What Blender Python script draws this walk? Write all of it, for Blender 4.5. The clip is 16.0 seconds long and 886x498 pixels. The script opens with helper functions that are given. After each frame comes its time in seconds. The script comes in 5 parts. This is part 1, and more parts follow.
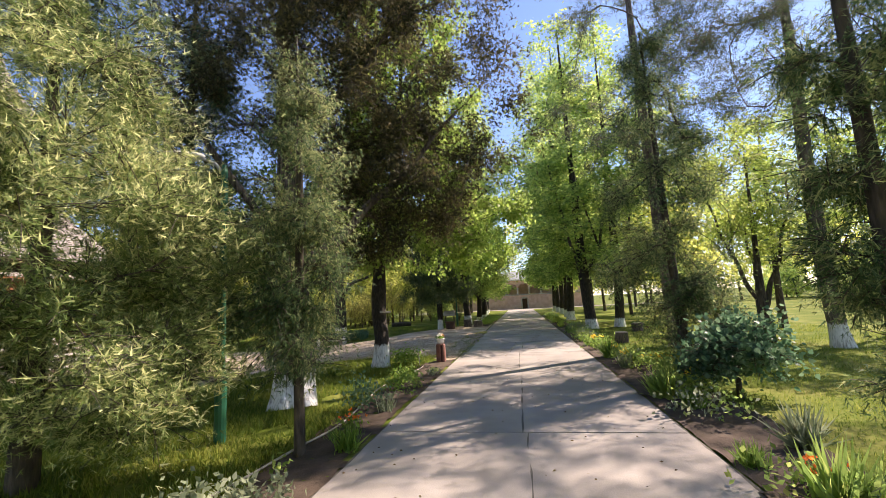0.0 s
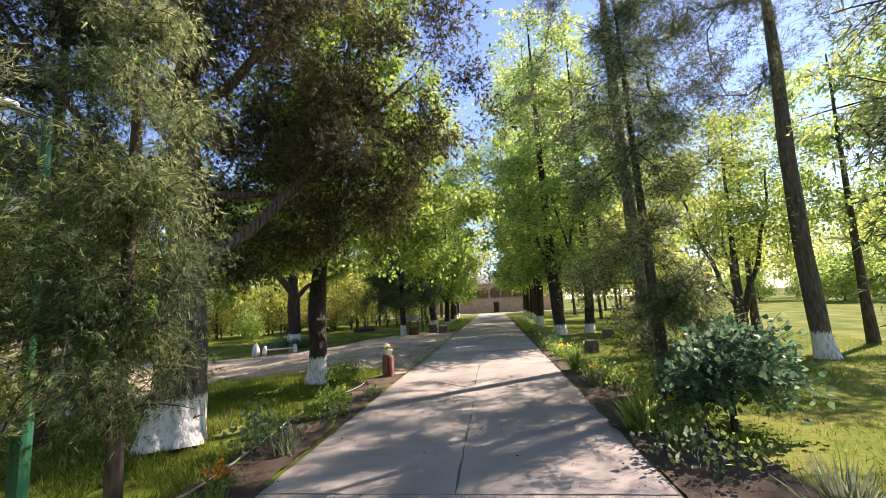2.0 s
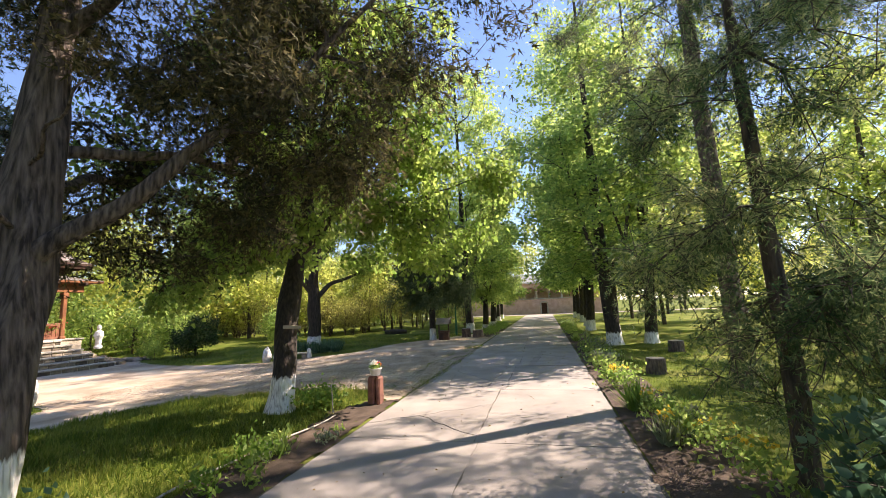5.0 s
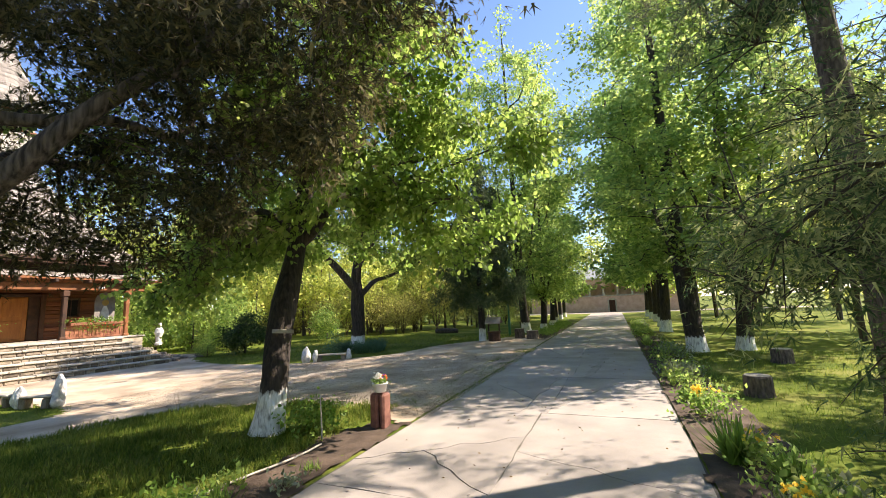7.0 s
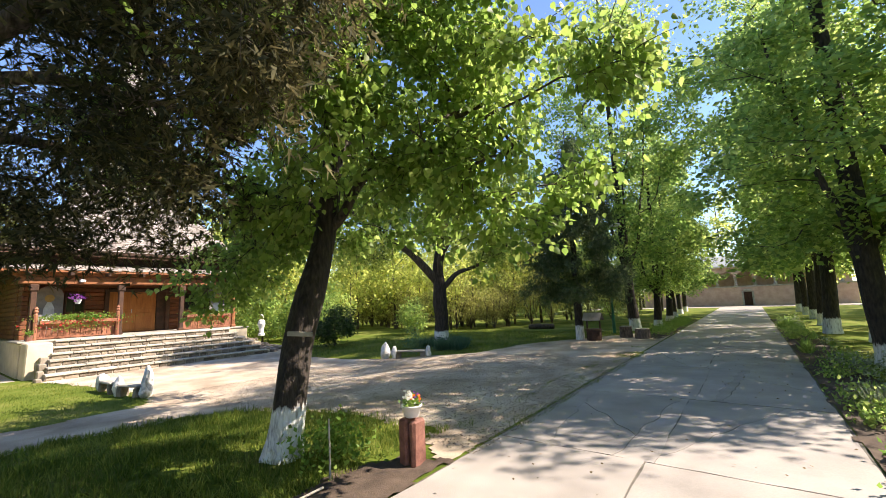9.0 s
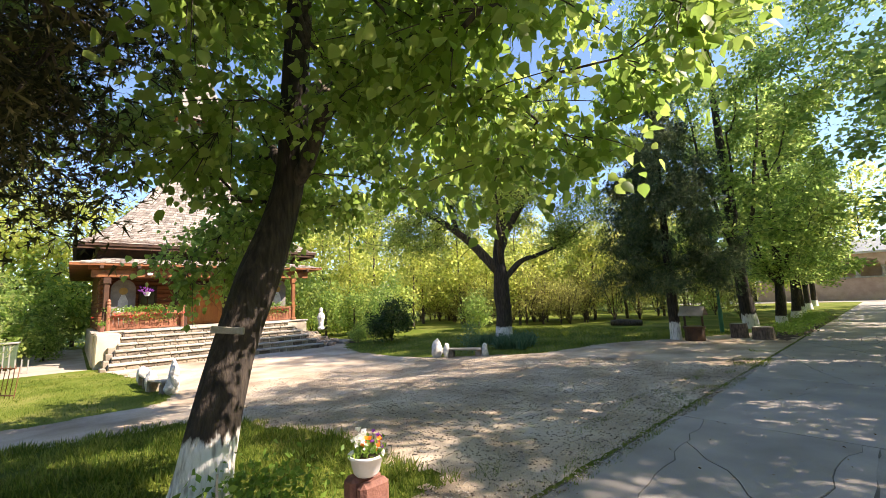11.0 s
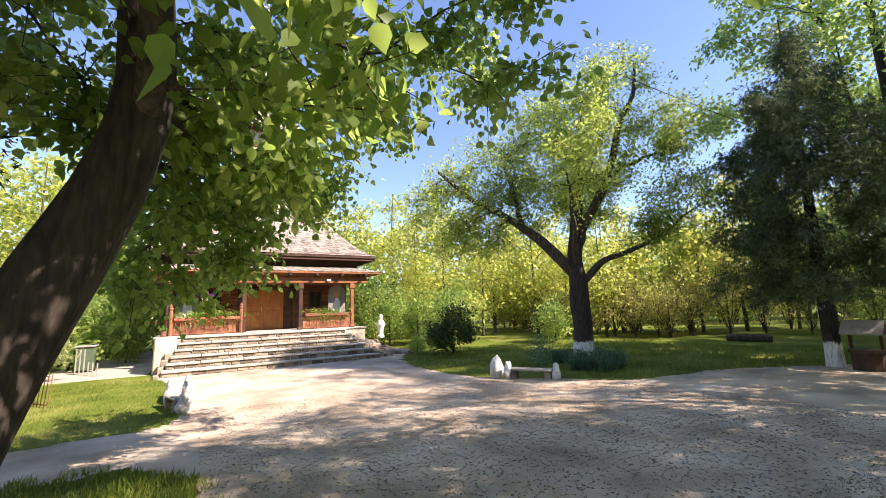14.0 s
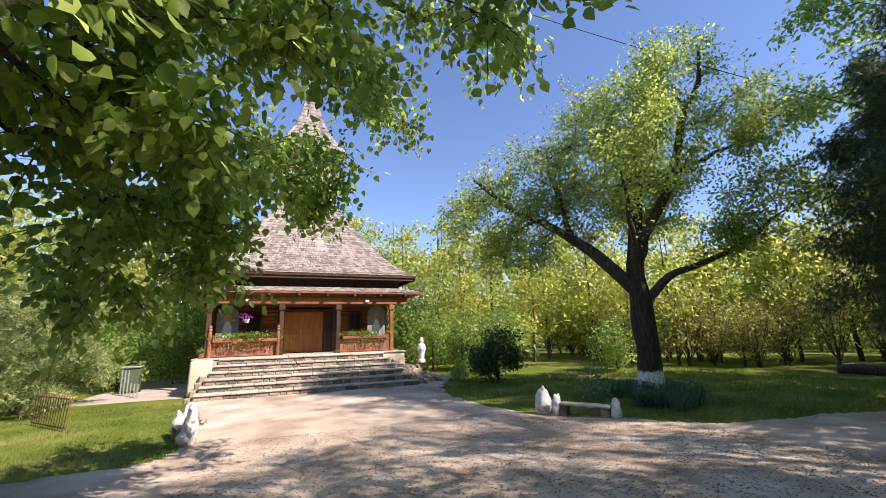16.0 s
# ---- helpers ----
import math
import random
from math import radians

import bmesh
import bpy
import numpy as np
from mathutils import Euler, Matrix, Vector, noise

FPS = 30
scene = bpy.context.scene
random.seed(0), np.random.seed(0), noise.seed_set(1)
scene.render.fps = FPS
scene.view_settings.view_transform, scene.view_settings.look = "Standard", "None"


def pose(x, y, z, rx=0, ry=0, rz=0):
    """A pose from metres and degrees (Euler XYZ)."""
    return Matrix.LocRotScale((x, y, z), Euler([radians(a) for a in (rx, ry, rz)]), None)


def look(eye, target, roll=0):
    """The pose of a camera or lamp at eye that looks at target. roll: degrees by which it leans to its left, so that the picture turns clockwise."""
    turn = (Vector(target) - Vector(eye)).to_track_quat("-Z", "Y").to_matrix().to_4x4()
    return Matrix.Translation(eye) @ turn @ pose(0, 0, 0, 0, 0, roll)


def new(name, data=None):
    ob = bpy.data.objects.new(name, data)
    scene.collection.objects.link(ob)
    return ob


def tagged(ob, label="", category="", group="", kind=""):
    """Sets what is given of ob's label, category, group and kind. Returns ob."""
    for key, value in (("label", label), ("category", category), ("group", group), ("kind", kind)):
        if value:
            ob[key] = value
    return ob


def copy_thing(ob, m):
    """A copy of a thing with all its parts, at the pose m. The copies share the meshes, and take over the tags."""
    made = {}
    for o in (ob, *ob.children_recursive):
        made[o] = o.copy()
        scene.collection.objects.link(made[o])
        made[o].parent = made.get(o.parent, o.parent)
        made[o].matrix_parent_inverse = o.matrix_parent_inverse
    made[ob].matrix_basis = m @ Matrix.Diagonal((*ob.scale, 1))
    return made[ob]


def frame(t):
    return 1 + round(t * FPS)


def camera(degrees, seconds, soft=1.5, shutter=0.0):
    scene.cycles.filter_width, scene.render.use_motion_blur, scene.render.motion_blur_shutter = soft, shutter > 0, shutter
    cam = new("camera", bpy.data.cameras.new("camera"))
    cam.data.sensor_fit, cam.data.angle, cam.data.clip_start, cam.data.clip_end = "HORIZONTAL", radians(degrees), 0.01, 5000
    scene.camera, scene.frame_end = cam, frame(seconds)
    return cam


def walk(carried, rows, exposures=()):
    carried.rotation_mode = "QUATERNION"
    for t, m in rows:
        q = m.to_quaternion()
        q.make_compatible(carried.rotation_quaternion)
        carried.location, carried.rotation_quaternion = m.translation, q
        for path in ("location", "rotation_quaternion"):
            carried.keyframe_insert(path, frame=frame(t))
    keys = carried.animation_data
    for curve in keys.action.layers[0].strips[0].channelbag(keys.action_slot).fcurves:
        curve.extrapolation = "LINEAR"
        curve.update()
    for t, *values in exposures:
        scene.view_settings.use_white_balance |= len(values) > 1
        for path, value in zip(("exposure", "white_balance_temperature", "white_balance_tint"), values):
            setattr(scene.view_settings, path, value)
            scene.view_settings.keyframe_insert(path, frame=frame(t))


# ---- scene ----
cam = camera(95.0, 16.0, soft=0.75)
PATH = [
    (0, (1.747, 0.529, 1.63), (1.392, 2.48, 1.894), -3.1),
    (0.5, (1.833, 0.87, 1.653), (1.514, 2.826, 1.918), -2.9),
    (1, (1.974, 1.166, 1.647), (1.688, 3.126, 1.922), -3.1),
    (1.5, (2.088, 1.598, 1.666), (1.832, 3.563, 1.941), -3.1),
    (2, (2.106, 2.047, 1.656), (1.875, 4.015, 1.929), -3.0),
    (2.5, (2.226, 2.421, 1.657), (2.001, 4.389, 1.928), -3.1),
    (3, (2.374, 2.888, 1.678), (2.13, 4.855, 1.948), -3.1),
    (3.5, (2.427, 3.316, 1.698), (2.151, 5.278, 1.971), -2.8),
    (6, (2.797, 5.674, 1.761), (2.184, 7.557, 2.04), -2.5),
    (6.5, (2.865, 6.093, 1.78), (2.188, 7.955, 2.057), -2.5),
    (7, (2.844, 6.516, 1.752), (2.087, 8.346, 2.032), -2.4),
    (7.5, (2.83, 6.937, 1.764), (1.977, 8.725, 2.041), -2.4),
    (8, (2.817, 7.406, 1.775), (1.85, 9.135, 2.049), -2.4),
    (8.5, (2.708, 7.879, 1.775), (1.627, 9.541, 2.042), -2.2),
    (9, (2.708, 8.365, 1.797), (1.523, 9.955, 2.059), -2.3),
    (11.5, (1.774, 10.928, 1.633), (0.257, 12.207, 1.884), -2.3),
    (12, (1.604, 11.291, 1.643), (0.045, 12.518, 1.893), -2.3),
    (12.5, (1.379, 11.64, 1.642), (-0.216, 12.819, 1.895), -2.3),
    (13, (1.193, 11.963, 1.681), (-0.442, 13.087, 1.938), -2.1),
    (13.5, (0.927, 12.238, 1.714), (-0.74, 13.311, 1.981), -2.1),
    (14, (0.693, 12.546, 1.717), (-1.009, 13.556, 2.009), -1.9),
    (14.5, (0.461, 12.838, 1.702), (-1.269, 13.789, 2.02), -1.9),
    (15, (0.204, 13.125, 1.697), (-1.554, 14.015, 2.043), -1.8),
    (15.5, (0.023, 13.411, 1.681), (-1.758, 14.241, 2.057), -1.7),
    (16, (-0.202, 13.665, 1.657), (-2.003, 14.43, 2.069), -1.6),
]
walk(cam, [(t, look(eye, target, roll)) for t, eye, target, roll in PATH], exposures=[(0, 1.18, 7050, 25), (3.5, 1.35, 7050, 27), (7.5, 1.33, 6850, 18), (9, 1.35, 6700, 18), (12.5, 1.5, 7150, 24), (14, 1.5, 6900, 26), (16, 0.95, 6500, 25)])

# ---- light ----
SUN_AZ, SUN_EL = radians(51), radians(44)      # azimuth from +y towards +x
world = bpy.data.worlds.new("sky")
scene.world = world
world.use_nodes = True
wn = world.node_tree.nodes
sky = wn.new("ShaderNodeTexSky")
sky.sky_type, sky.sun_disc = "NISHITA", False
sky.sun_elevation, sky.sun_rotation = SUN_EL, SUN_AZ
sky.air_density, sky.dust_density, sky.ozone_density = 1.0, 0.1, 5.0
world.node_tree.links.new(sky.outputs[0], wn["Background"].inputs[0])
wn["Background"].inputs[1].default_value = 0.115
sun_data = bpy.data.lights.new("sun", "SUN")
sun_data.energy, sun_data.angle, sun_data.color = 5.0, radians(0.55), (1.0, 0.92, 0.79)
sun = new("sun", sun_data)
sun_dir = Vector((math.sin(SUN_AZ) * math.cos(SUN_EL), math.cos(SUN_AZ) * math.cos(SUN_EL), math.sin(SUN_EL)))
sun.matrix_basis = look(sun_dir * 60, (0, 0, 0))


# ---- materials ----
def nodes_of(name):
    m = bpy.data.materials.new(name)
    m.use_nodes = True
    return m, m.node_tree.nodes, m.node_tree.links, m.node_tree.nodes["Principled BSDF"]


def ramp_of(n, stops):
    r = n.new("ShaderNodeValToRGB")
    e = r.color_ramp.elements
    while len(e) < len(stops):
        e.new(0.5)
    for k, (p, c) in zip(e, stops):
        k.position, k.color = p, (*c, 1)
    return r


def surface(name, c1, c2, scale=3.0, fine=40.0, rough=0.8, bump=0.3, metal=0.0, stretch=(1, 1, 1), island=0.0, c3=None, gloss=0.4):
    """Two-scale noise between two colours, with grain and bump, in metres."""
    m, n, l, p = nodes_of(name)
    co = n.new("ShaderNodeTexCoord")
    mp = n.new("ShaderNodeMapping")
    mp.inputs["Scale"].default_value = stretch
    l.new(co.outputs["Object"], mp.inputs["Vector"])
    a, b = n.new("ShaderNodeTexNoise"), n.new("ShaderNodeTexNoise")
    a.inputs["Scale"].default_value, a.inputs["Detail"].default_value = scale, 5
    b.inputs["Scale"].default_value, b.inputs["Detail"].default_value = fine, 3
    l.new(mp.outputs[0], a.inputs["Vector"])
    l.new(mp.outputs[0], b.inputs["Vector"])
    add = n.new("ShaderNodeMath")
    add.operation = "MULTIPLY_ADD"
    l.new(b.outputs[0], add.inputs[0])
    add.inputs[1].default_value = 0.45
    l.new(a.outputs[0], add.inputs[2])
    src = add
    if island:
        g = n.new("ShaderNodeNewGeometry")
        o = n.new("ShaderNodeObjectInfo")
        s = n.new("ShaderNodeMath")
        s.operation = "ADD"
        l.new(g.outputs["Random Per Island"], s.inputs[0])
        l.new(o.outputs["Random"], s.inputs[1])
        f = n.new("ShaderNodeMath")
        f.operation = "FRACT"
        l.new(s.outputs[0], f.inputs[0])
        k = n.new("ShaderNodeMath")
        k.operation = "MULTIPLY_ADD"
        l.new(f.outputs[0], k.inputs[0])
        k.inputs[1].default_value = island
        l.new(add.outputs[0], k.inputs[2])
        h = n.new("ShaderNodeMath")
        h.operation = "SUBTRACT"
        l.new(k.outputs[0], h.inputs[0])
        h.inputs[1].default_value = island / 2
        src = h
    stops = [(0.45, c1), (0.95, c2)] if c3 is None else [(0.42, c1), (0.7, c2), (0.98, c3)]
    r = ramp_of(n, stops)
    l.new(src.outputs[0], r.inputs[0])
    l.new(r.outputs[0], p.inputs["Base Color"])
    p.inputs["Roughness"].default_value, p.inputs["Metallic"].default_value = rough, metal
    p.inputs["Specular IOR Level"].default_value = gloss
    if bump:
        bp = n.new("ShaderNodeBump")
        bp.inputs["Strength"].default_value, bp.inputs["Distance"].default_value = bump, 0.02
        l.new(add.outputs[0], bp.inputs["Height"])
        l.new(bp.outputs[0], p.inputs["Normal"])
    return m


def leaf_stuff(name, dark, mid, light, through_light=0.45, rough=0.55, patch=0.8):
    """A thin leaf: gloss and diffuse in front, light through it from behind; each leaf has its own shade."""
    m, n, l, p = nodes_of(name)
    g = n.new("ShaderNodeNewGeometry")
    co = n.new("ShaderNodeTexCoord")
    no = n.new("ShaderNodeTexNoise")
    no.inputs["Scale"].default_value, no.inputs["Detail"].default_value = patch, 2
    l.new(co.outputs["Object"], no.inputs["Vector"])
    mix = n.new("ShaderNodeMath")
    mix.operation = "MULTIPLY_ADD"
    l.new(g.outputs["Random Per Island"], mix.inputs[0])
    mix.inputs[1].default_value = 0.55
    l.new(no.outputs[0], mix.inputs[2])
    r = ramp_of(n, [(0.35, dark), (0.75, mid), (1.0, light)])
    l.new(mix.outputs[0], r.inputs[0])
    l.new(r.outputs[0], p.inputs["Base Color"])
    p.inputs["Roughness"].default_value = rough
    p.inputs["Specular IOR Level"].default_value = 0.22
    t = n.new("ShaderNodeBsdfTranslucent")
    hs = n.new("ShaderNodeHueSaturation")
    hs.inputs["Hue"].default_value, hs.inputs["Saturation"].default_value, hs.inputs["Value"].default_value = 0.492, 0.95, 2.15
    l.new(r.outputs[0], hs.inputs["Color"])
    l.new(hs.outputs[0], t.inputs["Color"])
    mx = n.new("ShaderNodeMixShader")
    mx.inputs[0].default_value = through_light
    l.new(p.outputs[0], mx.inputs[1])
    l.new(t.outputs[0], mx.inputs[2])
    l.new(mx.outputs[0], n["Material Output"].inputs[0])
    return m


def bark_stuff(name, c1, c2, wash=0.0, stretch=5.0):
    """Furrowed bark, limewashed white up to a ragged line wash metres above the ground."""
    m, n, l, p = nodes_of(name)
    co = n.new("ShaderNodeTexCoord")
    mp = n.new("ShaderNodeMapping")
    mp.inputs["Scale"].default_value = (1, 1, 1 / stretch)
    l.new(co.outputs["Object"], mp.inputs["Vector"])
    a, b = n.new("ShaderNodeTexNoise"), n.new("ShaderNodeTexNoise")
    a.inputs["Scale"].default_value, a.inputs["Detail"].default_value = 22, 6
    b.inputs["Scale"].default_value, b.inputs["Detail"].default_value = 5, 3
    l.new(mp.outputs[0], a.inputs["Vector"])
    l.new(co.outputs["Object"], b.inputs["Vector"])
    r = ramp_of(n, [(0.35, c1), (0.68, c2)])
    l.new(a.outputs[0], r.inputs[0])
    col = r
    if wash:
        z = n.new("ShaderNodeSeparateXYZ")
        l.new(co.outputs["Object"], z.inputs[0])
        w = n.new("ShaderNodeMath")
        w.operation = "MULTIPLY_ADD"
        l.new(a.outputs[0], w.inputs[0])
        w.inputs[1].default_value = 0.35
        l.new(z.outputs["Z"], w.inputs[2])
        edge = ramp_of(n, [(0.0, (1, 1, 1)), (1.0, (0, 0, 0))])
        mr = n.new("ShaderNodeMapRange")
        mr.inputs["From Min"].default_value, mr.inputs["From Max"].default_value = wash + 0.15, wash + 0.2
        l.new(w.outputs[0], mr.inputs["Value"])
        l.new(mr.outputs[0], edge.inputs[0])
        worn = ramp_of(n, [(0.3, (0.33, 0.31, 0.28)), (0.52, (0.78, 0.77, 0.74))])
        l.new(a.outputs[0], worn.inputs[0])
        mc = n.new("ShaderNodeMix")
        mc.data_type = "RGBA"
        l.new(edge.outputs[0], mc.inputs[0])
        l.new(r.outputs[0], mc.inputs[6])
        l.new(worn.outputs[0], mc.inputs[7])
        l.new(mc.outputs[2], p.inputs["Base Color"])
    else:
        l.new(r.outputs[0], p.inputs["Base Color"])
    p.inputs["Roughness"].default_value = 0.9
    bp = n.new("ShaderNodeBump")
    bp.inputs["Strength"].default_value, bp.inputs["Distance"].default_value = 0.9, 0.04
    l.new(a.outputs[0], bp.inputs["Height"])
    l.new(bp.outputs[0], p.inputs["Normal"])
    return m


M = {}
M["lawn"] = surface("lawn", (0.04, 0.068, 0.008), (0.105, 0.14, 0.02), 0.7, 22, 0.95, 0.7, c3=(0.23, 0.222, 0.065), gloss=0.08)
M["blade"] = leaf_stuff("blade", (0.04, 0.078, 0.008), (0.098, 0.15, 0.018), (0.2, 0.225, 0.042), 0.42, 0.7)
M["soil"] = surface("soil", (0.035, 0.024, 0.017), (0.12, 0.085, 0.06), 4, 60, 0.95, 0.9)
M["concrete"] = surface("concrete", (0.235, 0.212, 0.19), (0.385, 0.347, 0.31), 1.3, 90, 0.85, 0.35, island=0.2)
M["joint"] = surface("joint", (0.075, 0.067, 0.055), (0.16, 0.145, 0.12), 5, 60, 0.95, 0.5)
M["gravel"] = surface("gravel", (0.19, 0.14, 0.095), (0.43, 0.345, 0.255), 0.9, 75, 0.95, 0.9, c3=(0.66, 0.56, 0.44), gloss=0.2)
M["pebble"] = surface("pebble", (0.15, 0.115, 0.083), (0.56, 0.485, 0.39), 2, 60, 0.9, 0.2, island=0.7)
M["paving"] = surface("paving", (0.30, 0.255, 0.2), (0.46, 0.40, 0.33), 1.5, 60, 0.9, 0.3)
M["stone"] = surface("stone", (0.10, 0.08, 0.06), (0.32, 0.265, 0.2), 6, 50, 0.9, 0.8, island=0.5)
M["stepstone"] = surface("stepstone", (0.19, 0.155, 0.115), (0.38, 0.325, 0.25), 3, 40, 0.9, 0.7, island=0.4)
M["mortar"] = surface("mortar", (0.30, 0.27, 0.22), (0.46, 0.42, 0.35), 5, 70, 0.95, 0.6)
M["slabstone"] = surface("slabstone", (0.30, 0.27, 0.22), (0.5, 0.46, 0.39), 4, 60, 0.85, 0.5, island=0.25)
M["plaster"] = surface("plaster", (0.5, 0.41, 0.29), (0.68, 0.58, 0.44), 2, 40, 0.9, 0.3)
M["log"] = surface("log", (0.085, 0.028, 0.011), (0.24, 0.085, 0.032), 2.5, 30, 0.65, 0.5, stretch=(1, .25, 3), island=0.3)
M["timber"] = surface("timber", (0.12, 0.042, 0.014), (0.29, 0.11, 0.04), 4, 40, 0.6, 0.4, island=0.3)
M["railwood"] = surface("railwood", (0.17, 0.062, 0.032), (0.34, 0.14, 0.075), 4, 40, 0.65, 0.4, stretch=(3, 3, .4), island=0.35)
M["doorwood"] = surface("doorwood", (0.27, 0.095, 0.022), (0.44, 0.175, 0.042), 5, 40, 0.5, 0.3, stretch=(2, 2, .3), island=0.15)
M["shingle"] = surface("shingle", (0.15, 0.13, 0.11), (0.36, 0.32, 0.275), 3, 60, 0.85, 0.6, island=0.5)
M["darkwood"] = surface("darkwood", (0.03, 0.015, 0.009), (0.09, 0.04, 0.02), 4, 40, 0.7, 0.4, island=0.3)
M["white"] = surface("white", (0.5, 0.49, 0.46), (0.8, 0.79, 0.76), 6, 50, 0.8, 0.5)
M["rock"] = surface("rock", (0.34, 0.33, 0.31), (0.78, 0.77, 0.74), 9, 60, 0.9, 0.8)
M["plastic_white"] = surface("plastic_white", (0.72, 0.71, 0.68), (0.82, 0.81, 0.79), 5, 60, 0.45, 0.05)
M["redstone"] = surface("redstone", (0.13, 0.052, 0.038), (0.28, 0.125, 0.09), 9, 60, 0.75, 0.5)
M["green_metal"] = surface("green_metal", (0.015, 0.11, 0.06), (0.03, 0.17, 0.095), 5, 50, 0.45, 0.1)
M["grey_metal"] = surface("grey_metal", (0.35, 0.35, 0.34), (0.55, 0.55, 0.53), 6, 60, 0.45, 0.1, metal=0.6)
M["rust"] = surface("rust", (0.14, 0.05, 0.022), (0.33, 0.15, 0.08), 9, 60, 0.85, 0.5)
M["bin_green"] = surface("bin_green", (0.05, 0.085, 0.05), (0.10, 0.14, 0.085), 5, 60, 0.5, 0.1)
M["glass_dark"] = surface("glass_dark", (0.012, 0.013, 0.014), (0.03, 0.03, 0.03), 3, 30, 0.12, 0.0)
M["lampglass"] = surface("lampglass", (0.62, 0.61, 0.56), (0.75, 0.74, 0.7), 5, 30, 0.25, 0.0)
M["brick_pink"] = surface("brick_pink", (0.44, 0.28, 0.22), (0.66, 0.48, 0.4), 1.5, 30, 0.9, 0.5)
M["fresco"] = surface("fresco", (0.17, 0.15, 0.14), (0.30, 0.27, 0.25), 4, 40, 0.85, 0.2)
M["ochre"] = surface("ochre", (0.36, 0.22, 0.06), (0.48, 0.32, 0.11), 6, 40, 0.8, 0.1)
M["fl_white"] = leaf_stuff("fl_white", (0.55, 0.55, 0.5), (0.75, 0.74, 0.7), (0.82, 0.8, 0.78), 0.3)
M["fl_orange"] = leaf_stuff("fl_orange", (0.6, 0.10, 0.01), (0.75, 0.2, 0.02), (0.8, 0.35, 0.03), 0.3)
M["fl_violet"] = leaf_stuff("fl_violet", (0.10, 0.02, 0.16), (0.2, 0.04, 0.3), (0.35, 0.12, 0.42), 0.3)
M["fl_yellow"] = leaf_stuff("fl_yellow", (0.6, 0.42, 0.03), (0.75, 0.55, 0.05), (0.8, 0.65, 0.1), 0.3)
M["fl_red"] = leaf_stuff("fl_red", (0.35, 0.02, 0.015), (0.5, 0.04, 0.03), (0.6, 0.1, 0.08), 0.3)
M["lf_lime"] = leaf_stuff("lf_lime", (0.079, 0.143, 0.024), (0.152, 0.240, 0.041), (0.244, 0.316, 0.074), 0.62, 0.45)
M["lf_row"] = leaf_stuff("lf_row", (0.08, 0.145, 0.034), (0.17, 0.26, 0.06), (0.31, 0.37, 0.10), 0.64, 0.5)
M["lf_walnut"] = leaf_stuff("lf_walnut", (0.10, 0.16, 0.028), (0.2, 0.275, 0.05), (0.31, 0.37, 0.085), 0.6, 0.5)
M["lf_wood"] = leaf_stuff("lf_wood", (0.14, 0.19, 0.035), (0.26, 0.31, 0.06), (0.40, 0.40, 0.10), 0.62, 0.6)
M["lf_cedar"] = leaf_stuff("lf_cedar", (0.02, 0.022, 0.011), (0.052, 0.053, 0.022), (0.15, 0.13, 0.055), 0.26, 0.75)
M["lf_thuja"] = leaf_stuff("lf_thuja", (0.02, 0.05, 0.024), (0.07, 0.12, 0.045), (0.27, 0.3, 0.13), 0.42, 0.7)
M["lf_thuja_light"] = leaf_stuff("lf_thuja_light", (0.032, 0.06, 0.018), (0.14, 0.2, 0.062), (0.46, 0.47, 0.23), 0.46, 0.7)
M["lf_bush"] = leaf_stuff("lf_bush", (0.018, 0.042, 0.014), (0.045, 0.085, 0.026), (0.11, 0.16, 0.05), 0.3, 0.4)
M["lf_brush"] = leaf_stuff("lf_brush", (0.09, 0.085, 0.028), (0.19, 0.20, 0.05), (0.33, 0.34, 0.09), 0.5, 0.6)
M["lf_fir"] = leaf_stuff("lf_fir", (0.032, 0.055, 0.026), (0.07, 0.105, 0.045), (0.15, 0.18, 0.08), 0.36, 0.6)
M["lf_pine"] = leaf_stuff("lf_pine", (0.035, 0.055, 0.032), (0.07, 0.095, 0.05), (0.13, 0.14, 0.075), 0.3, 0.6)
M["lf_shrub"] = leaf_stuff("lf_shrub", (0.03, 0.075, 0.042), (0.065, 0.135, 0.075), (0.13, 0.21, 0.12), 0.4, 0.4)
M["lf_flower"] = leaf_stuff("lf_flower", (0.06, 0.13, 0.02), (0.12, 0.22, 0.035), (0.22, 0.32, 0.06), 0.45, 0.5)
M["bark_lime"] = bark_stuff("bark_lime", (0.016, 0.012, 0.009), (0.06, 0.045, 0.034), 0.62)
M["bark_plain"] = bark_stuff("bark_plain", (0.03, 0.023, 0.017), (0.11, 0.085, 0.064))
M["bark_cedar"] = bark_stuff("bark_cedar", (0.03, 0.021, 0.016), (0.2, 0.155, 0.125), 0.62, 12.0)
M["bark_pine"] = bark_stuff("bark_pine", (0.06, 0.045, 0.038), (0.19, 0.145, 0.12), 0.0, 3.0)
M["bark_pale"] = bark_stuff("bark_pale", (0.06, 0.05, 0.04), (0.17, 0.14, 0.11), 0.62)


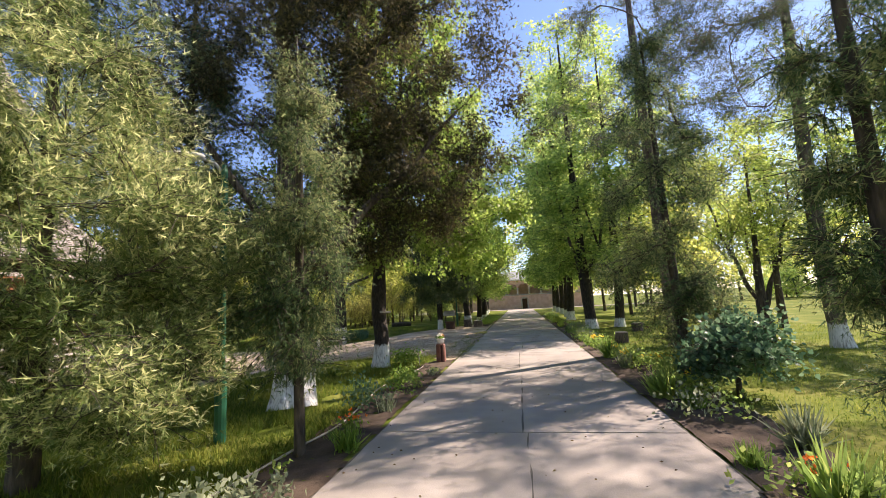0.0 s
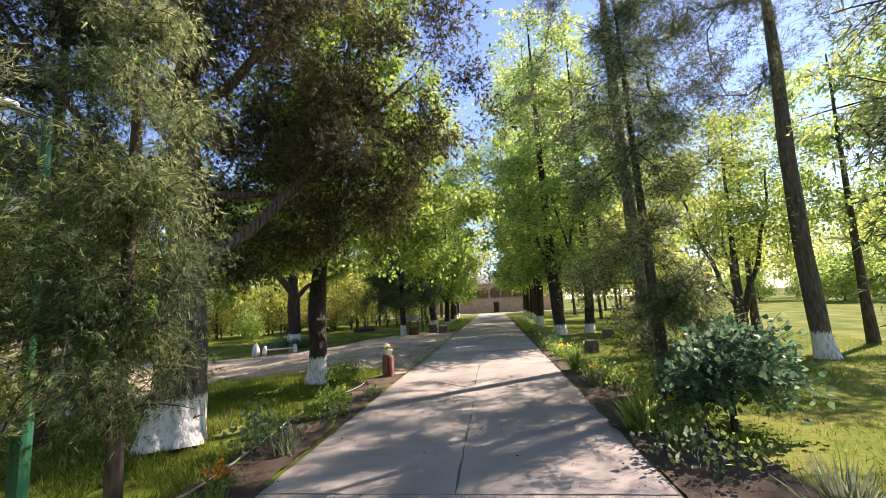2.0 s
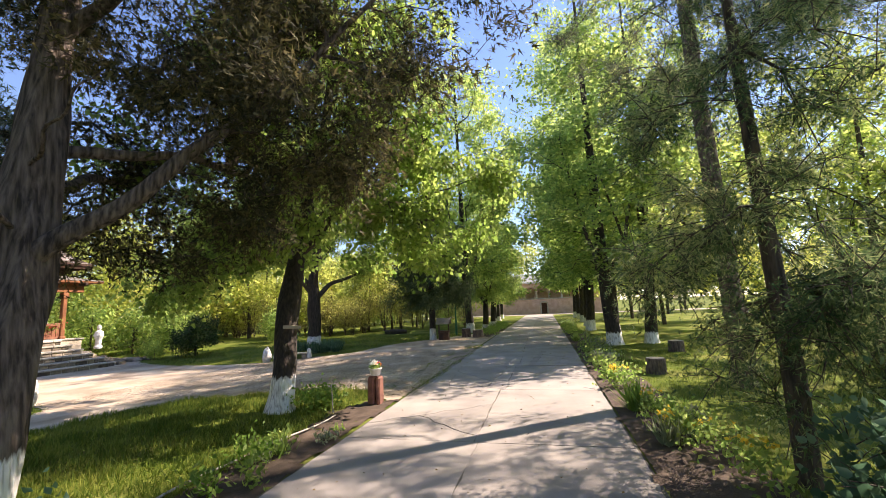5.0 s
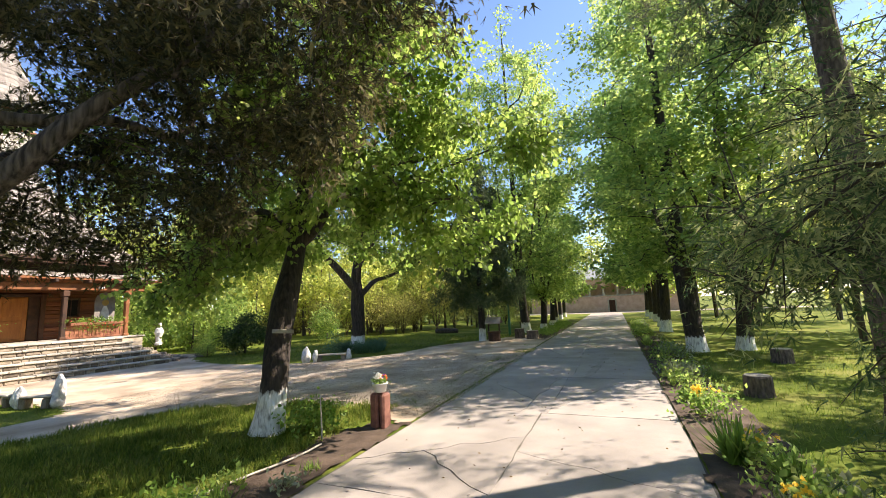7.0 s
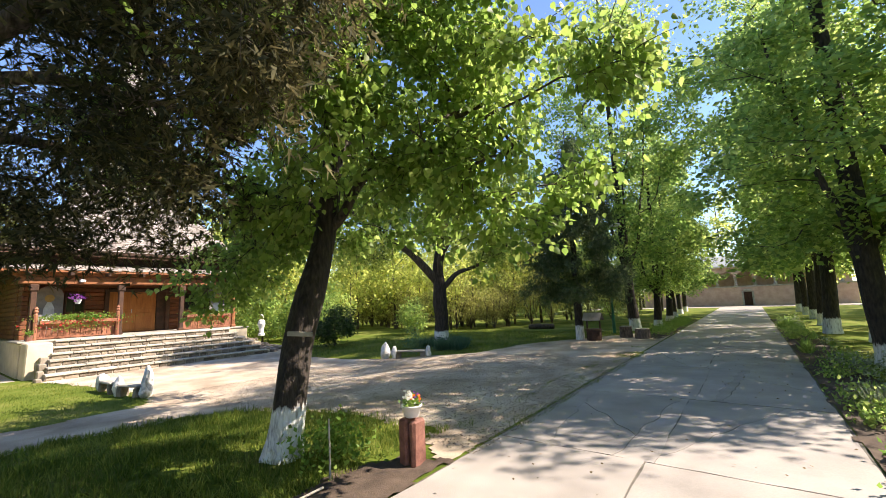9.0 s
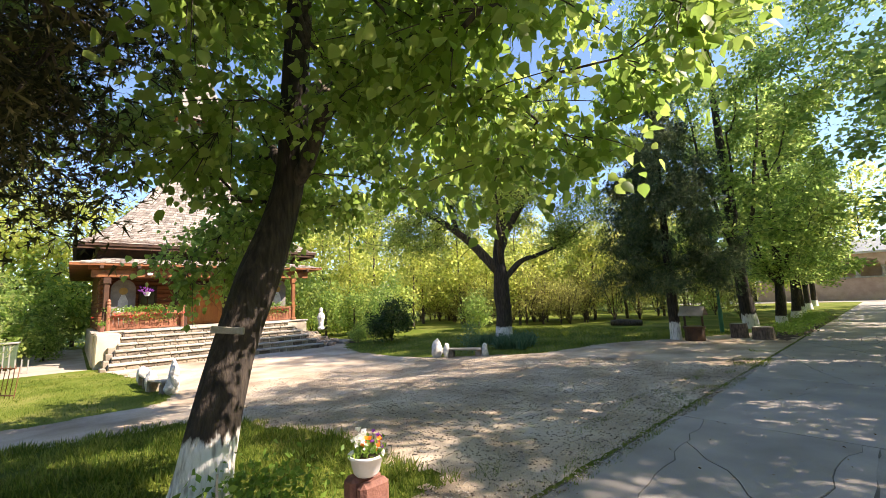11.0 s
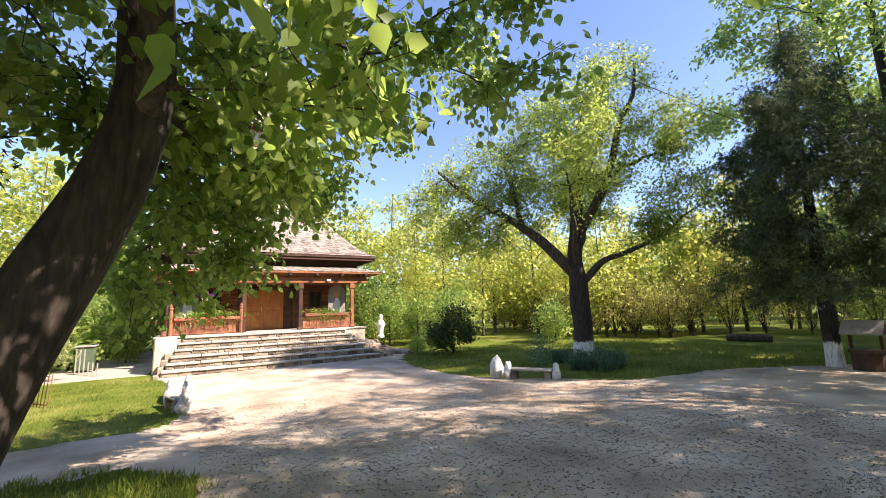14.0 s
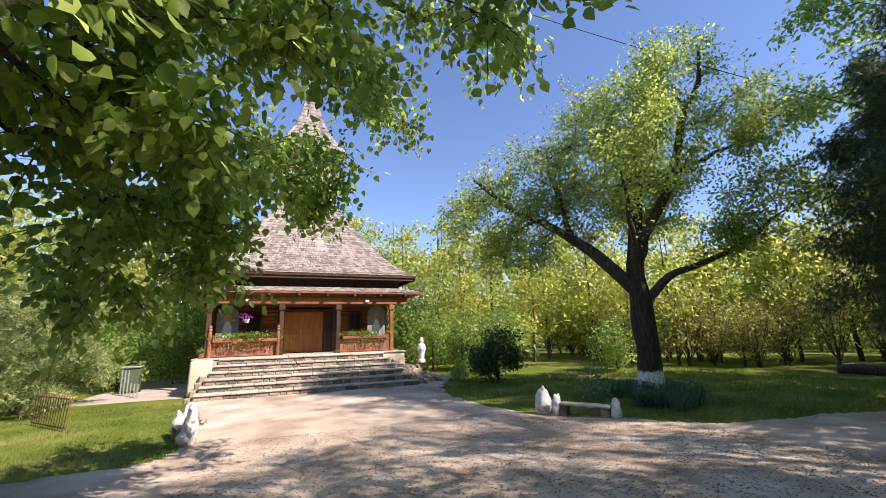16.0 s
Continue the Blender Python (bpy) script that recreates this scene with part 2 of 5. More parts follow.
# ---- mesh tools ----
def np_mesh(name, verts, groups):
    """A mesh from an array of points and, per material slot, an array of faces with equal corners."""
    me = bpy.data.meshes.new(name)
    verts = np.asarray(verts, dtype=np.float32)
    me.vertices.add(len(verts))
    me.vertices.foreach_set("co", verts.ravel())
    loops = np.concatenate([np.asarray(f).ravel() for f in groups])
    sizes = np.concatenate([np.full(len(f), np.asarray(f).shape[1]) for f in groups])
    slots = np.concatenate([np.full(len(f), i) for i, f in enumerate(groups)])
    me.loops.add(len(loops))
    me.loops.foreach_set("vertex_index", loops.astype(np.int32))
    me.polygons.add(len(sizes))
    me.polygons.foreach_set("loop_start", np.concatenate([[0], np.cumsum(sizes)[:-1]]).astype(np.int32))
    me.polygons.foreach_set("material_index", slots.astype(np.int32))
    me.update(calc_edges=True)
    return me


def dress(ob, material, parent=None, label=""):
    if ob.data and not ob.data.materials:
        ob.data.materials.append(material)
    if parent is not None:
        ob.parent = parent
    if label:
        ob["label"] = label
    return ob


def part(name, bm, material, parent=None, label="", smooth=False):
    """Links a bmesh (or a mesh) as one mesh object under a thing or a part."""
    if isinstance(bm, bmesh.types.BMesh):
        me = bpy.data.meshes.new(name)
        if smooth:
            for f in bm.faces:
                f.smooth = True
        bm.to_mesh(me)
        bm.free()
    else:
        me = bm
    return dress(new(name, me), material, parent, label)


def thing(name, label, category, at=(0, 0, 0), group="", kind="", turn=0):
    e = new(name)
    e.empty_display_size = 0.1
    e.matrix_basis = pose(*at, 0, 0, turn)
    return tagged(e, label, category, group, kind)


def boxes(*specs, bevel=0.0, jitter=0.0):
    """One bmesh of boxes (x0, x1, y0, y1, z0, z1), bevelled."""
    bm = bmesh.new()
    for x0, x1, y0, y1, z0, z1 in specs:
        r = bmesh.ops.create_cube(bm, size=1)
        bmesh.ops.scale(bm, vec=(x1 - x0, y1 - y0, z1 - z0), verts=r["verts"])
        bmesh.ops.translate(bm, vec=((x0 + x1) / 2, (y0 + y1) / 2, (z0 + z1) / 2), verts=r["verts"])
        if jitter:
            for v in r["verts"]:
                v.co += Vector((random.uniform(-1, 1), random.uniform(-1, 1), random.uniform(-1, 1))) * jitter
    if bevel:
        bmesh.ops.bevel(bm, geom=bm.edges[:], offset=bevel, segments=1, affect="EDGES")
    return bm


def lathe(profile, sides=16, centre=(0, 0), wobble=0.0):
    """A turned body from (radius, z) pairs."""
    bm = bmesh.new()
    rings = []
    for r, z in profile:
        rings.append([bm.verts.new((centre[0] + r * math.cos(2 * math.pi * i / sides) * (1 + random.uniform(-wobble, wobble)),
                                    centre[1] + r * math.sin(2 * math.pi * i / sides) * (1 + random.uniform(-wobble, wobble)), z)) for i in range(sides)])
    for a, b in zip(rings, rings[1:]):
        for i in range(sides):
            bm.faces.new((a[i], a[(i + 1) % sides], b[(i + 1) % sides], b[i]))
    bm.faces.new(rings[0][::-1])
    bm.faces.new(rings[-1])
    return bm


class Tubes:
    """Tapered limbs gathered into one mesh."""

    def __init__(self):
        self.v, self.f = [], []

    def add(self, pts, radii, sides=5, rough=0.0, seed=0):
        pts = [Vector(p) for p in pts]
        first = len(self.v)
        side = Vector((1, 0, 0))
        for i, p in enumerate(pts):
            d = (pts[min(i + 1, len(pts) - 1)] - pts[max(i - 1, 0)]).normalized()
            u = side - d * side.dot(d)
            if u.length < 0.1:
                u = Vector((0, 1, 0)) - d * d.y
            u.normalize()
            w = d.cross(u)
            side = u
            for k in range(sides):
                a = 2 * math.pi * k / sides
                r = radii[i]
                if rough:
                    r *= 1 + rough * (noise.noise((math.cos(a) * 1.6 + seed, math.sin(a) * 1.6, p.z * 0.9)) + 0.5 * noise.noise((math.cos(a) * 5 + seed, math.sin(a) * 5, p.z * 0.7)))
                self.v.append(p + (u * math.cos(a) + w * math.sin(a)) * r)
        for i in range(len(pts) - 1):
            for k in range(sides):
                a, b = first + i * sides + k, first + i * sides + (k + 1) % sides
                self.f.append((a, b, b + sides, a + sides))

    def mesh(self, name):
        me = np_mesh(name, np.array([tuple(p) for p in self.v]), [np.array(self.f)])
        me.polygons.foreach_set("use_smooth", np.ones(len(me.polygons), dtype=bool))
        return me


LEAVES = {
    "heart": (np.array([(0, 0, 0), (.38, .16, .06), (.43, .5, .06), (0, 1.08, -.08), (-.43, .5, .06), (-.38, .16, .06)]), [(0, 1, 2), (0, 2, 3), (0, 3, 4), (0, 4, 5)]),
    "oval": (np.array([(0, 0, 0), (.3, .45, .07), (0, 1, -.04), (-.3, .45, .07)]), [(0, 1, 2), (0, 2, 3)]),
    "frond": (np.array([(-.13, 0, 0), (.13, 0, 0), (0, 1, -.06), (.0, .1, 0), (.12, .38, 0), (.5, .72, .08), (-.0, .1, 0), (-.12, .38, 0), (-.5, .72, .08)]),
              [(0, 1, 2), (3, 4, 5), (6, 7, 8)]),
    "spray": (np.array([(-.09, 0, 0), (.09, 0, 0), (0, 1, -.1), (.02, .1, 0), (.1, .28, 0), (.52, .62, .1), (-.02, .1, 0), (-.1, .28, 0), (-.52, .62, .1),
                        (.02, .4, 0), (.08, .55, 0), (.3, .95, 0), (-.02, .4, 0), (-.08, .55, 0), (-.3, .95, 0)]),
              [(0, 1, 2), (3, 4, 5), (6, 7, 8), (9, 10, 11), (12, 13, 14)]),
    "tuft": (np.array([(-.03, 0, 0), (.03, 0, 0), (0, 1, 0), (-.03, 0, .02), (.03, 0, 0), (.55, .8, .15), (.03, 0, 0), (-.03, 0, .02), (-.55, .8, .1),
                       (0, 0, -.03), (0, 0, .03), (.2, .75, .55), (0, 0, -.03), (0, 0, .03), (-.2, .75, -.5)]),
             [(0, 1, 2), (3, 4, 5), (6, 7, 8), (9, 10, 11), (12, 13, 14)]),
    "blade": (np.array([(-.5, 0, 0), (.5, 0, 0), (0, 1, .2)]), [(0, 1, 2)]),
}


def leaf_array(kind, pos, axis, size, rng, spread=0.6, width=1.0):
    """Vertices and faces of one leaf at each place, along its axis, turned at random about it."""
    tv, tf = LEAVES[kind]
    n = len(pos)
    ax = axis + rng.normal(0, spread, (n, 3))
    ax /= np.linalg.norm(ax, axis=1)[:, None] + 1e-9
    r = rng.normal(0, 1, (n, 3))
    r -= ax * (r * ax).sum(1)[:, None]
    r /= np.linalg.norm(r, axis=1)[:, None] + 1e-9
    q = np.cross(r, ax)
    s = np.asarray(size).reshape(-1, 1, 1) * np.ones((n, 1, 1))
    v = (tv[None, :, 0:1] * width * r[:, None] + tv[None, :, 1:2] * ax[:, None] + tv[None, :, 2:3] * q[:, None]) * s + pos[:, None]
    f = np.array(tf)[None] + (np.arange(n) * len(tv))[:, None, None]
    return v.reshape(-1, 3), f.reshape(-1, len(tf[0]))


def in_blobs(blobs, n, rng, shell=0.35):
    """Places in a crown made of ellipsoids (x, y, z, rx, ry, rz), more of them towards the outside."""
    w = np.array([b[3] * b[4] * b[5] for b in blobs]) ** 0.7
    pick = rng.choice(len(blobs), n, p=w / w.sum())
    d = rng.normal(0, 1, (n, 3))
    d /= np.linalg.norm(d, axis=1)[:, None]
    rad = rng.uniform(shell ** 2, 1, n) ** 0.5
    b = np.array(blobs)[pick]
    return b[:, :3] + d * rad[:, None] * b[:, 3:6]


def bend(a, way, b, rng, step=0.3, wob=0.05):
    """A branch from a, leaving along way, that bends round to b."""
    a, way, b = np.array(a, float), np.array(way, float), np.array(b, float)
    span = np.linalg.norm(b - a)
    n = max(3, int(span / step) + 1)
    t = np.linspace(0, 1, n)[:, None]
    p = a * (1 - t) ** 2 + (a + way * span * 0.45) * 2 * t * (1 - t) + b * t * t
    ph = rng.uniform(0, 6.3, 3)
    w = np.stack([np.sin(t[:, 0] * 7 + k) + 0.5 * np.sin(t[:, 0] * 15 + 2 * k) for k in ph], 1) * np.sin(np.pi * t) ** 0.7
    return p + w * wob * span ** 0.5


def tree(name, label, at, trunk, blobs, goals, twigs, leaves, leaf, size, mats, seed, paths=(), droop=-0.4, clump=0.12, twig_len=0.5, low=0.35,
         rise=0.6, tip=0.007, wob=0.05, group="", category="tree", spread=0.6, bare=0, sides=12, rough=0.12, main=0, far_off=False, step=0.3):
    """A tree: a tapered trunk through (x, y, z, r), laid-out limbs, then branches that grow from the nearest wood to places in the crown,
    thick by what they carry, with twigs and leaves. The thickest limbs are parts of their own, the finer branchwork is one part."""
    rng = np.random.default_rng(seed)
    top = thing(name, label, category, (at[0], at[1], at[2] if len(at) > 2 else ground_z(at[0], at[1]) - 0.03), group)
    tp = np.array([p[:3] for p in trunk], float)
    tr = np.array([p[3] for p in trunk], float)
    tt = np.linspace(0, 1, len(tp))
    ts = np.linspace(0, 1, 10 if far_off else 26)
    fine = np.stack([np.interp(ts, tt, tp[:, k]) for k in range(3)], 1)
    fr = np.interp(ts, tt, tr)
    fine[1:-1] = (fine[:-2] + 2 * fine[1:-1] + fine[2:]) / 4
    tub = Tubes()
    tub.add(fine, fr, 7 if far_off else sides, rough, seed)
    part("trunk", tub.mesh("trunk"), mats[0], top)
    zmin, zmax = tp[0, 2], tp[-1, 2]
    node, way, mum, cap = [], [], [], []
    for i in range(len(fine)):
        if fine[i, 2] >= zmin + low * (zmax - zmin):
            d = fine[min(i + 1, len(fine) - 1)] - fine[i - 1]
            node.append(fine[i])
            way.append(d / np.linalg.norm(d))
            mum.append(len(node) - 2)
            cap.append(fr[i] * 0.75)
    stem = len(node)
    lines = []

    def add_line(p, root, radius=None):
        idx = [root]
        for k in range(1, len(p)):
            d = p[k] - p[k - 1]
            node.append(p[k])
            way.append(d / (np.linalg.norm(d) + 1e-9))
            mum.append(idx[-1])
            cap.append(1.0 if radius is None else radius * (1 - 0.75 * k / len(p)))
            idx.append(len(node) - 1)
        lines.append((idx, p, radius))

    for radius, pts in paths:
        pts = np.array(pts, float)
        seg = np.linspace(0, 1, len(pts))
        t = np.linspace(0, 1, 6 * len(pts))
        p = np.stack([np.interp(t, seg, pts[:, k]) for k in range(3)], 1)
        for _ in range(3):
            p[1:-1] = (p[:-2] + 2 * p[1:-1] + p[2:]) / 4
        p += np.stack([np.sin(t * 17 + k * 2 + seed) for k in range(3)], 1) * 0.03
        add_line(p, int(np.argmin(np.linalg.norm(np.array(node) - p[0], axis=1))), radius)
    want = in_blobs(blobs, goals, rng, 0.45)
    have = np.array(node)
    order = np.argsort([np.min(np.linalg.norm(have - g, axis=1)) for g in want])
    for g in want[order]:
        have, ways = np.array(node), np.array(way)
        d = g - have
        dist = np.linalg.norm(d, axis=1) + 1e-6
        turn = (d * ways).sum(1) / dist
        cost = dist * (1.25 - 0.45 * turn + rise * np.maximum(0, -d[:, 2] / dist))
        cost[:stem] *= 1.25
        k = int(np.argmin(cost))
        along = ways[k] * 0.7 + d[k] / dist[k] * 0.6
        add_line(bend(have[k], along / np.linalg.norm(along), g, rng, step, wob), k)
    load = np.zeros(len(node))
    for idx, _, _ in lines:
        load[idx[-1]] += 1
    for i in range(len(node) - 1, 0, -1):
        if mum[i] >= 0:
            load[mum[i]] += load[i]
    rad = np.minimum(tip * np.maximum(load, 1) ** 0.56, np.array(cap))
    br = Tubes()
    ranked = sorted(range(len(lines)), key=lambda i: -(lines[i][2] or rad[lines[i][0][1]]))
    limbs = set(ranked[:main])
    tips, dirs = [], []
    for i, (idx, p, radius) in enumerate(lines):
        r = np.array([rad[k] for k in idx[1:]])
        r = np.concatenate([[r[0] * 1.15], r]) if radius is None else np.maximum(np.linspace(radius, radius * 0.25, len(p)), np.minimum(np.concatenate([[r[0]], r]), radius))
        r = np.minimum.accumulate(r) * np.linspace(1, 0.55, len(r)) ** (0.6 if radius is None else 0)
        n = 3 if far_off or r[0] < 0.018 else 5 if r[0] < 0.05 else 8
        into = Tubes() if i in limbs else br
        into.add(p, r, n, 0.12 if n == 8 else 0, i)
        if i in limbs:
            part("limb", into.mesh("limb"), mats[1], top)
        if i < bare:
            continue
        out = p[-1] - p[0]
        out /= np.linalg.norm(out) + 1e-6
        for _ in range(twigs):
            a = p[min(len(p) - 1, int(rng.uniform(0.3, 1.0) * len(p)))]
            d = rng.normal(0, 1, 3)
            d[2] = d[2] * 0.6 + droop * 0.5
            d /= np.linalg.norm(d)
            b = a + (d + 0.45 * out) * twig_len * rng.uniform(0.5, 1.2)
            tw = np.stack([a, a + (b - a) * 0.35 + (0, 0, 0.06 * twig_len), a + (b - a) * 0.7 + (0, 0, 0.05 * twig_len), b])
            if not far_off:
                br.add(tw, (0.006, 0.005, 0.004, 0.0015), 3)
            tips.append(tw)
            dirs.append(b - a)
    part("branchwork", br.mesh("branchwork"), mats[1], top)["kind"] = "stuff"
    tips, dirs = np.array(tips), np.array(dirs)
    pick = rng.integers(0, len(tips), leaves)
    u = rng.uniform(0.05, 1.05, leaves)[:, None]
    off = np.clip(rng.normal(0, 1, (leaves, 3)), -1.7, 1.7)
    pos = tips[pick, 0] * (1 - u) + tips[pick, 3] * u + off * clump
    ax = dirs[pick] / (np.linalg.norm(dirs[pick], axis=1)[:, None] + 1e-6) * 0.6 + np.array([0, 0, droop])
    v, f = leaf_array(leaf, pos, ax, size * rng.uniform(0.6, 1.25, leaves), rng, spread)
    part("crown", np_mesh("crown", v, [f]), mats[2], top)
    return top


def smooth01(u):
    u = min(1.0, max(0.0, u))
    return u * u * (3 - 2 * u)


def ground_z(x, y):
    """The lie of the land: level along the road, dipping towards the church forecourt."""
    dip = smooth01((-x - 2.5) / 6.5) * (1 - smooth01((y - 19) / 7)) * (1 - smooth01((-x - 40) / 20))
    return -0.28 * dip


# ---- ground, road, forecourt ----
def sheet(name, xs, ys, lift, keep=None, material=None):
    verts, idx, faces = [], {}, []
    for i, x in enumerate(xs):
        for j, y in enumerate(ys):
            idx[i, j] = len(verts)
            verts.append((x, y, ground_z(x, y) + lift))
    for i in range(len(xs) - 1):
        for j in range(len(ys) - 1):
            if keep is None or keep((xs[i] + xs[i + 1]) / 2, (ys[j] + ys[j + 1]) / 2):
                faces.append((idx[i, j], idx[i + 1, j], idx[i + 1, j + 1], idx[i, j + 1]))
    used = sorted({k for f in faces for k in f})
    remap = {k: n for n, k in enumerate(used)}
    me = np_mesh(name, np.array([verts[k] for k in used]), [np.array([[remap[k] for k in f] for f in faces])])
    return part(name, me, material)


def inside(poly, x, y):
    c = False
    for (x0, y0), (x1, y1) in zip(poly, poly[1:] + poly[:1]):
        if (y0 > y) != (y1 > y) and x < (x1 - x0) * (y - y0) / (y1 - y0) + x0:
            c = not c
    return c


far = [60, 90, 150, 300, 700, 1500]
xs = [-v for v in far[::-1]] + list(np.linspace(-45, 45, 121)) + far
ys = [-v for v in far[::-1]] + list(np.linspace(-45, 85, 174)) + [v + 40 for v in far]
tagged(sheet("ground", xs, ys, 0.0, None, M["lawn"]), "mown green lawn with worn dry patches", "lawn", kind="structure")

FORECOURT = [(0.3, 12.3), (-0.35, 12.35), (-1.3, 13.0), (-2.6, 13.1), (-4.7, 12.7), (-6.0, 11.9), (-6.3, 10), (-6.2, 4), (-6.2, -14), (-8.4, -14), (-8.5, 4), (-8.6, 10.2),
             (-8.8, 11.9), (-9.9, 12.35), (-12.5, 12.2), (-16.6, 11.3), (-17.8, 11.2), (-17.8, 20.2), (-16.3, 20.5), (-14.8, 19.5), (-12, 19.1), (-9.6, 19.4), (-7.4, 20.7),
             (-5.6, 21.4), (-4.6, 24.3), (-3.3, 26.4), (-1.6, 29.6), (-0.3, 32.5), (0.3, 32.5)]


def on_gravel(x, y):
    w = 0.22 * noise.noise((x * 1.3, y * 1.3, 2)) + 0.1 * noise.noise((x * 5, y * 5, 3))
    return inside(FORECOURT, x + w, y + w)


def on_strip(x, y):
    """The weedy strip between the concrete and the gravel."""
    return -0.95 + 0.25 * noise.noise((3, y * 0.9, 0)) < x < -0.05 and 13.3 < y < 24 and noise.noise((x * 2.5, y * 0.8, 7)) > 0.0


gx, gy = list(np.arange(-18, -0.17, 0.12)), list(np.arange(-6, 33, 0.12))
court = sheet("forecourt", gx, gy, 0.012, on_gravel, M["gravel"])
for v in court.data.vertices:
    v.co.x += 0.05 * noise.noise(v.co * 9)
    v.co.y += 0.05 * noise.noise(v.co * 9 + Vector((5, 0, 0)))
tagged(court, "pale crushed gravel forecourt in front of the church", "gravel", kind="structure")

ROAD_X0, ROAD_X1 = -0.18, 3.52
road = part("road", boxes((ROAD_X0 - .02, ROAD_X1 + .02, -25, 64, -0.2, 0.0025)), M["joint"])
tagged(road, "straight grey concrete drive of cracked slabs", "road", kind="structure")
square = part("pavement", boxes((-16, 24, 64, 69.4, -0.2, 0.02)), M["paving"])
tagged(square, "pale paved apron before the palace", "pavement", kind="structure")


def bed(name, poly, label):
    x0, x1 = min(p[0] for p in poly), max(p[0] for p in poly)
    y0, y1 = min(p[1] for p in poly), max(p[1] for p in poly)
    ax, ay = list(np.arange(x0 - .2, x1 + .2, 0.07)), list(np.arange(y0 - .2, y1 + .2, 0.11))

    def keep(x, y):
        w = 0.1 * noise.noise((x * 2, y * 2, 5))
        return inside(poly, x + w, y + w)
    ob = sheet(name, ax, ay, 0.02, keep, M["soil"])
    for v in ob.data.vertices:
        v.co.z += 0.035 * noise.noise(v.co * 6) + 0.02 * noise.noise(v.co * 17)
    return tagged(ob, label, "flower bed", kind="structure")


bed("flower_bed", [(-0.2, -4), (-1.0, -4), (-1.05, 9), (-1.0, 10.4), (-1.1, 11.4), (-0.7, 12.2), (-0.2, 12.3)], "narrow bed of bare brown soil along the drive")
bed("flower_bed", [(3.54, -4), (4.5, -4), (4.6, 8), (4.5, 16), (4.4, 30), (4.3, 40), (3.54, 40)], "shaded soil bed planted along the drive edge")
bed("flower_bed", [(-0.4, 26.6), (-1.3, 28), (-1.2, 40), (-0.25, 40), (-0.22, 30)], "planted soil edging under the avenue trees")

# ---- church ----
CX, CY = -24.2, 15.28
church = thing("church", "small wooden church with shingled roof and tall spire", "church", (0, 0, 0))


def church_part(name, bm, mat, label="", smooth=False):
    return part(name, bm, M[mat], church, label, smooth)


FX = -19.0          # the porch rail
WX = -20.85         # the wall behind the porch
PZ = 1.0            # porch floor
church_part("plinth", boxes((-29, -18.35, 11.05, 19.35, -0.6, PZ - 0.06), bevel=0.03), "plaster", "cream rendered plinth")
church_part("porch_floor", boxes((WX, -18.3, 11.0, 19.4, PZ - 0.06, PZ), bevel=0.01), "slabstone", "worn stone porch floor")
# log walls
logs = []
z = PZ
while z < 4.4:
    logs.append((WX - 0.22, WX, 11.2, 14.14, z, z + 0.185))
    logs.append((WX - 0.22, WX, 16.42, 19.2, z, z + 0.185))
    if z > 2.92:
        logs.append((WX - 0.22, WX, 14.14, 16.42, z, z + 0.185))
    logs.append((-29, WX - .22, 11.2, 11.42, z, z + 0.185))
    logs.append((-29, WX - .22, 18.98, 19.2, z, z + 0.185))
    logs.append((-29.0, -28.78, 11.42, 18.98, z, z + 0.185))
    z += 0.19
wall_core = church_part("log_wall", boxes((-28.9, WX - .05, 11.24, 14.13, PZ, 4.4), (-28.9, WX - .05, 16.43, 19.16, PZ, 4.4), (-28.9, WX - .3, 14.13, 16.43, PZ, 4.4)), "darkwood", "horizontal squared log walls, reddish brown")
for spec in logs:
    part("log", boxes(spec, bevel=0.03), M["log"], wall_core)
# the side screens of the porch, built of logs
side = []
z = PZ
while z < 3.15:
    side.append((WX + .002, FX - 0.95, 11.22, 11.42, z, z + 0.185))
    z += 0.19
screen = church_part("porch_screen", boxes((WX + .01, FX - 1.0, 11.28, 11.36, PZ, 3.15)), "darkwood", "log screen at the porch end")
for spec in side:
    part("log", boxes(spec, bevel=0.03), M["log"], screen)
# beams and posts
church_part("beam", boxes((FX - 0.1, FX + 0.1, 10.9, 19.65, 3.12, 3.42), bevel=0.02), "timber", "long carved porch beam")
church_part("beam", boxes((FX - 0.07, FX + 0.07, 10.8, 19.75, 3.425, 3.6), bevel=0.02), "timber")
church_part("porch_ceiling", boxes((WX + .003, FX - 0.11, 11.0, 19.5, 3.2, 3.26)), "timber")
for y in (11.4, 14.1, 16.46, 18.9):
    bm = boxes((FX - 0.09, FX + 0.09, y - 0.09, y + 0.09, PZ, 3.12), (FX - 0.13, FX + 0.13, y - 0.13, y + 0.13, 2.85, 3.1), (FX - 0.12, FX + 0.12, y - 0.12, y + 0.12, PZ, PZ + 0.12), bevel=0.025)
    church_part("porch_post", bm, "timber" if y == 18.9 else "darkwood", "carved wooden porch post")
for y in np.arange(11.2, 19.6, 1.18):
    church_part("rafter_end", boxes((FX + 0.0, FX + 0.52, y - 0.06, y + 0.06, 3.44, 3.58), bevel=0.015), "darkwood")
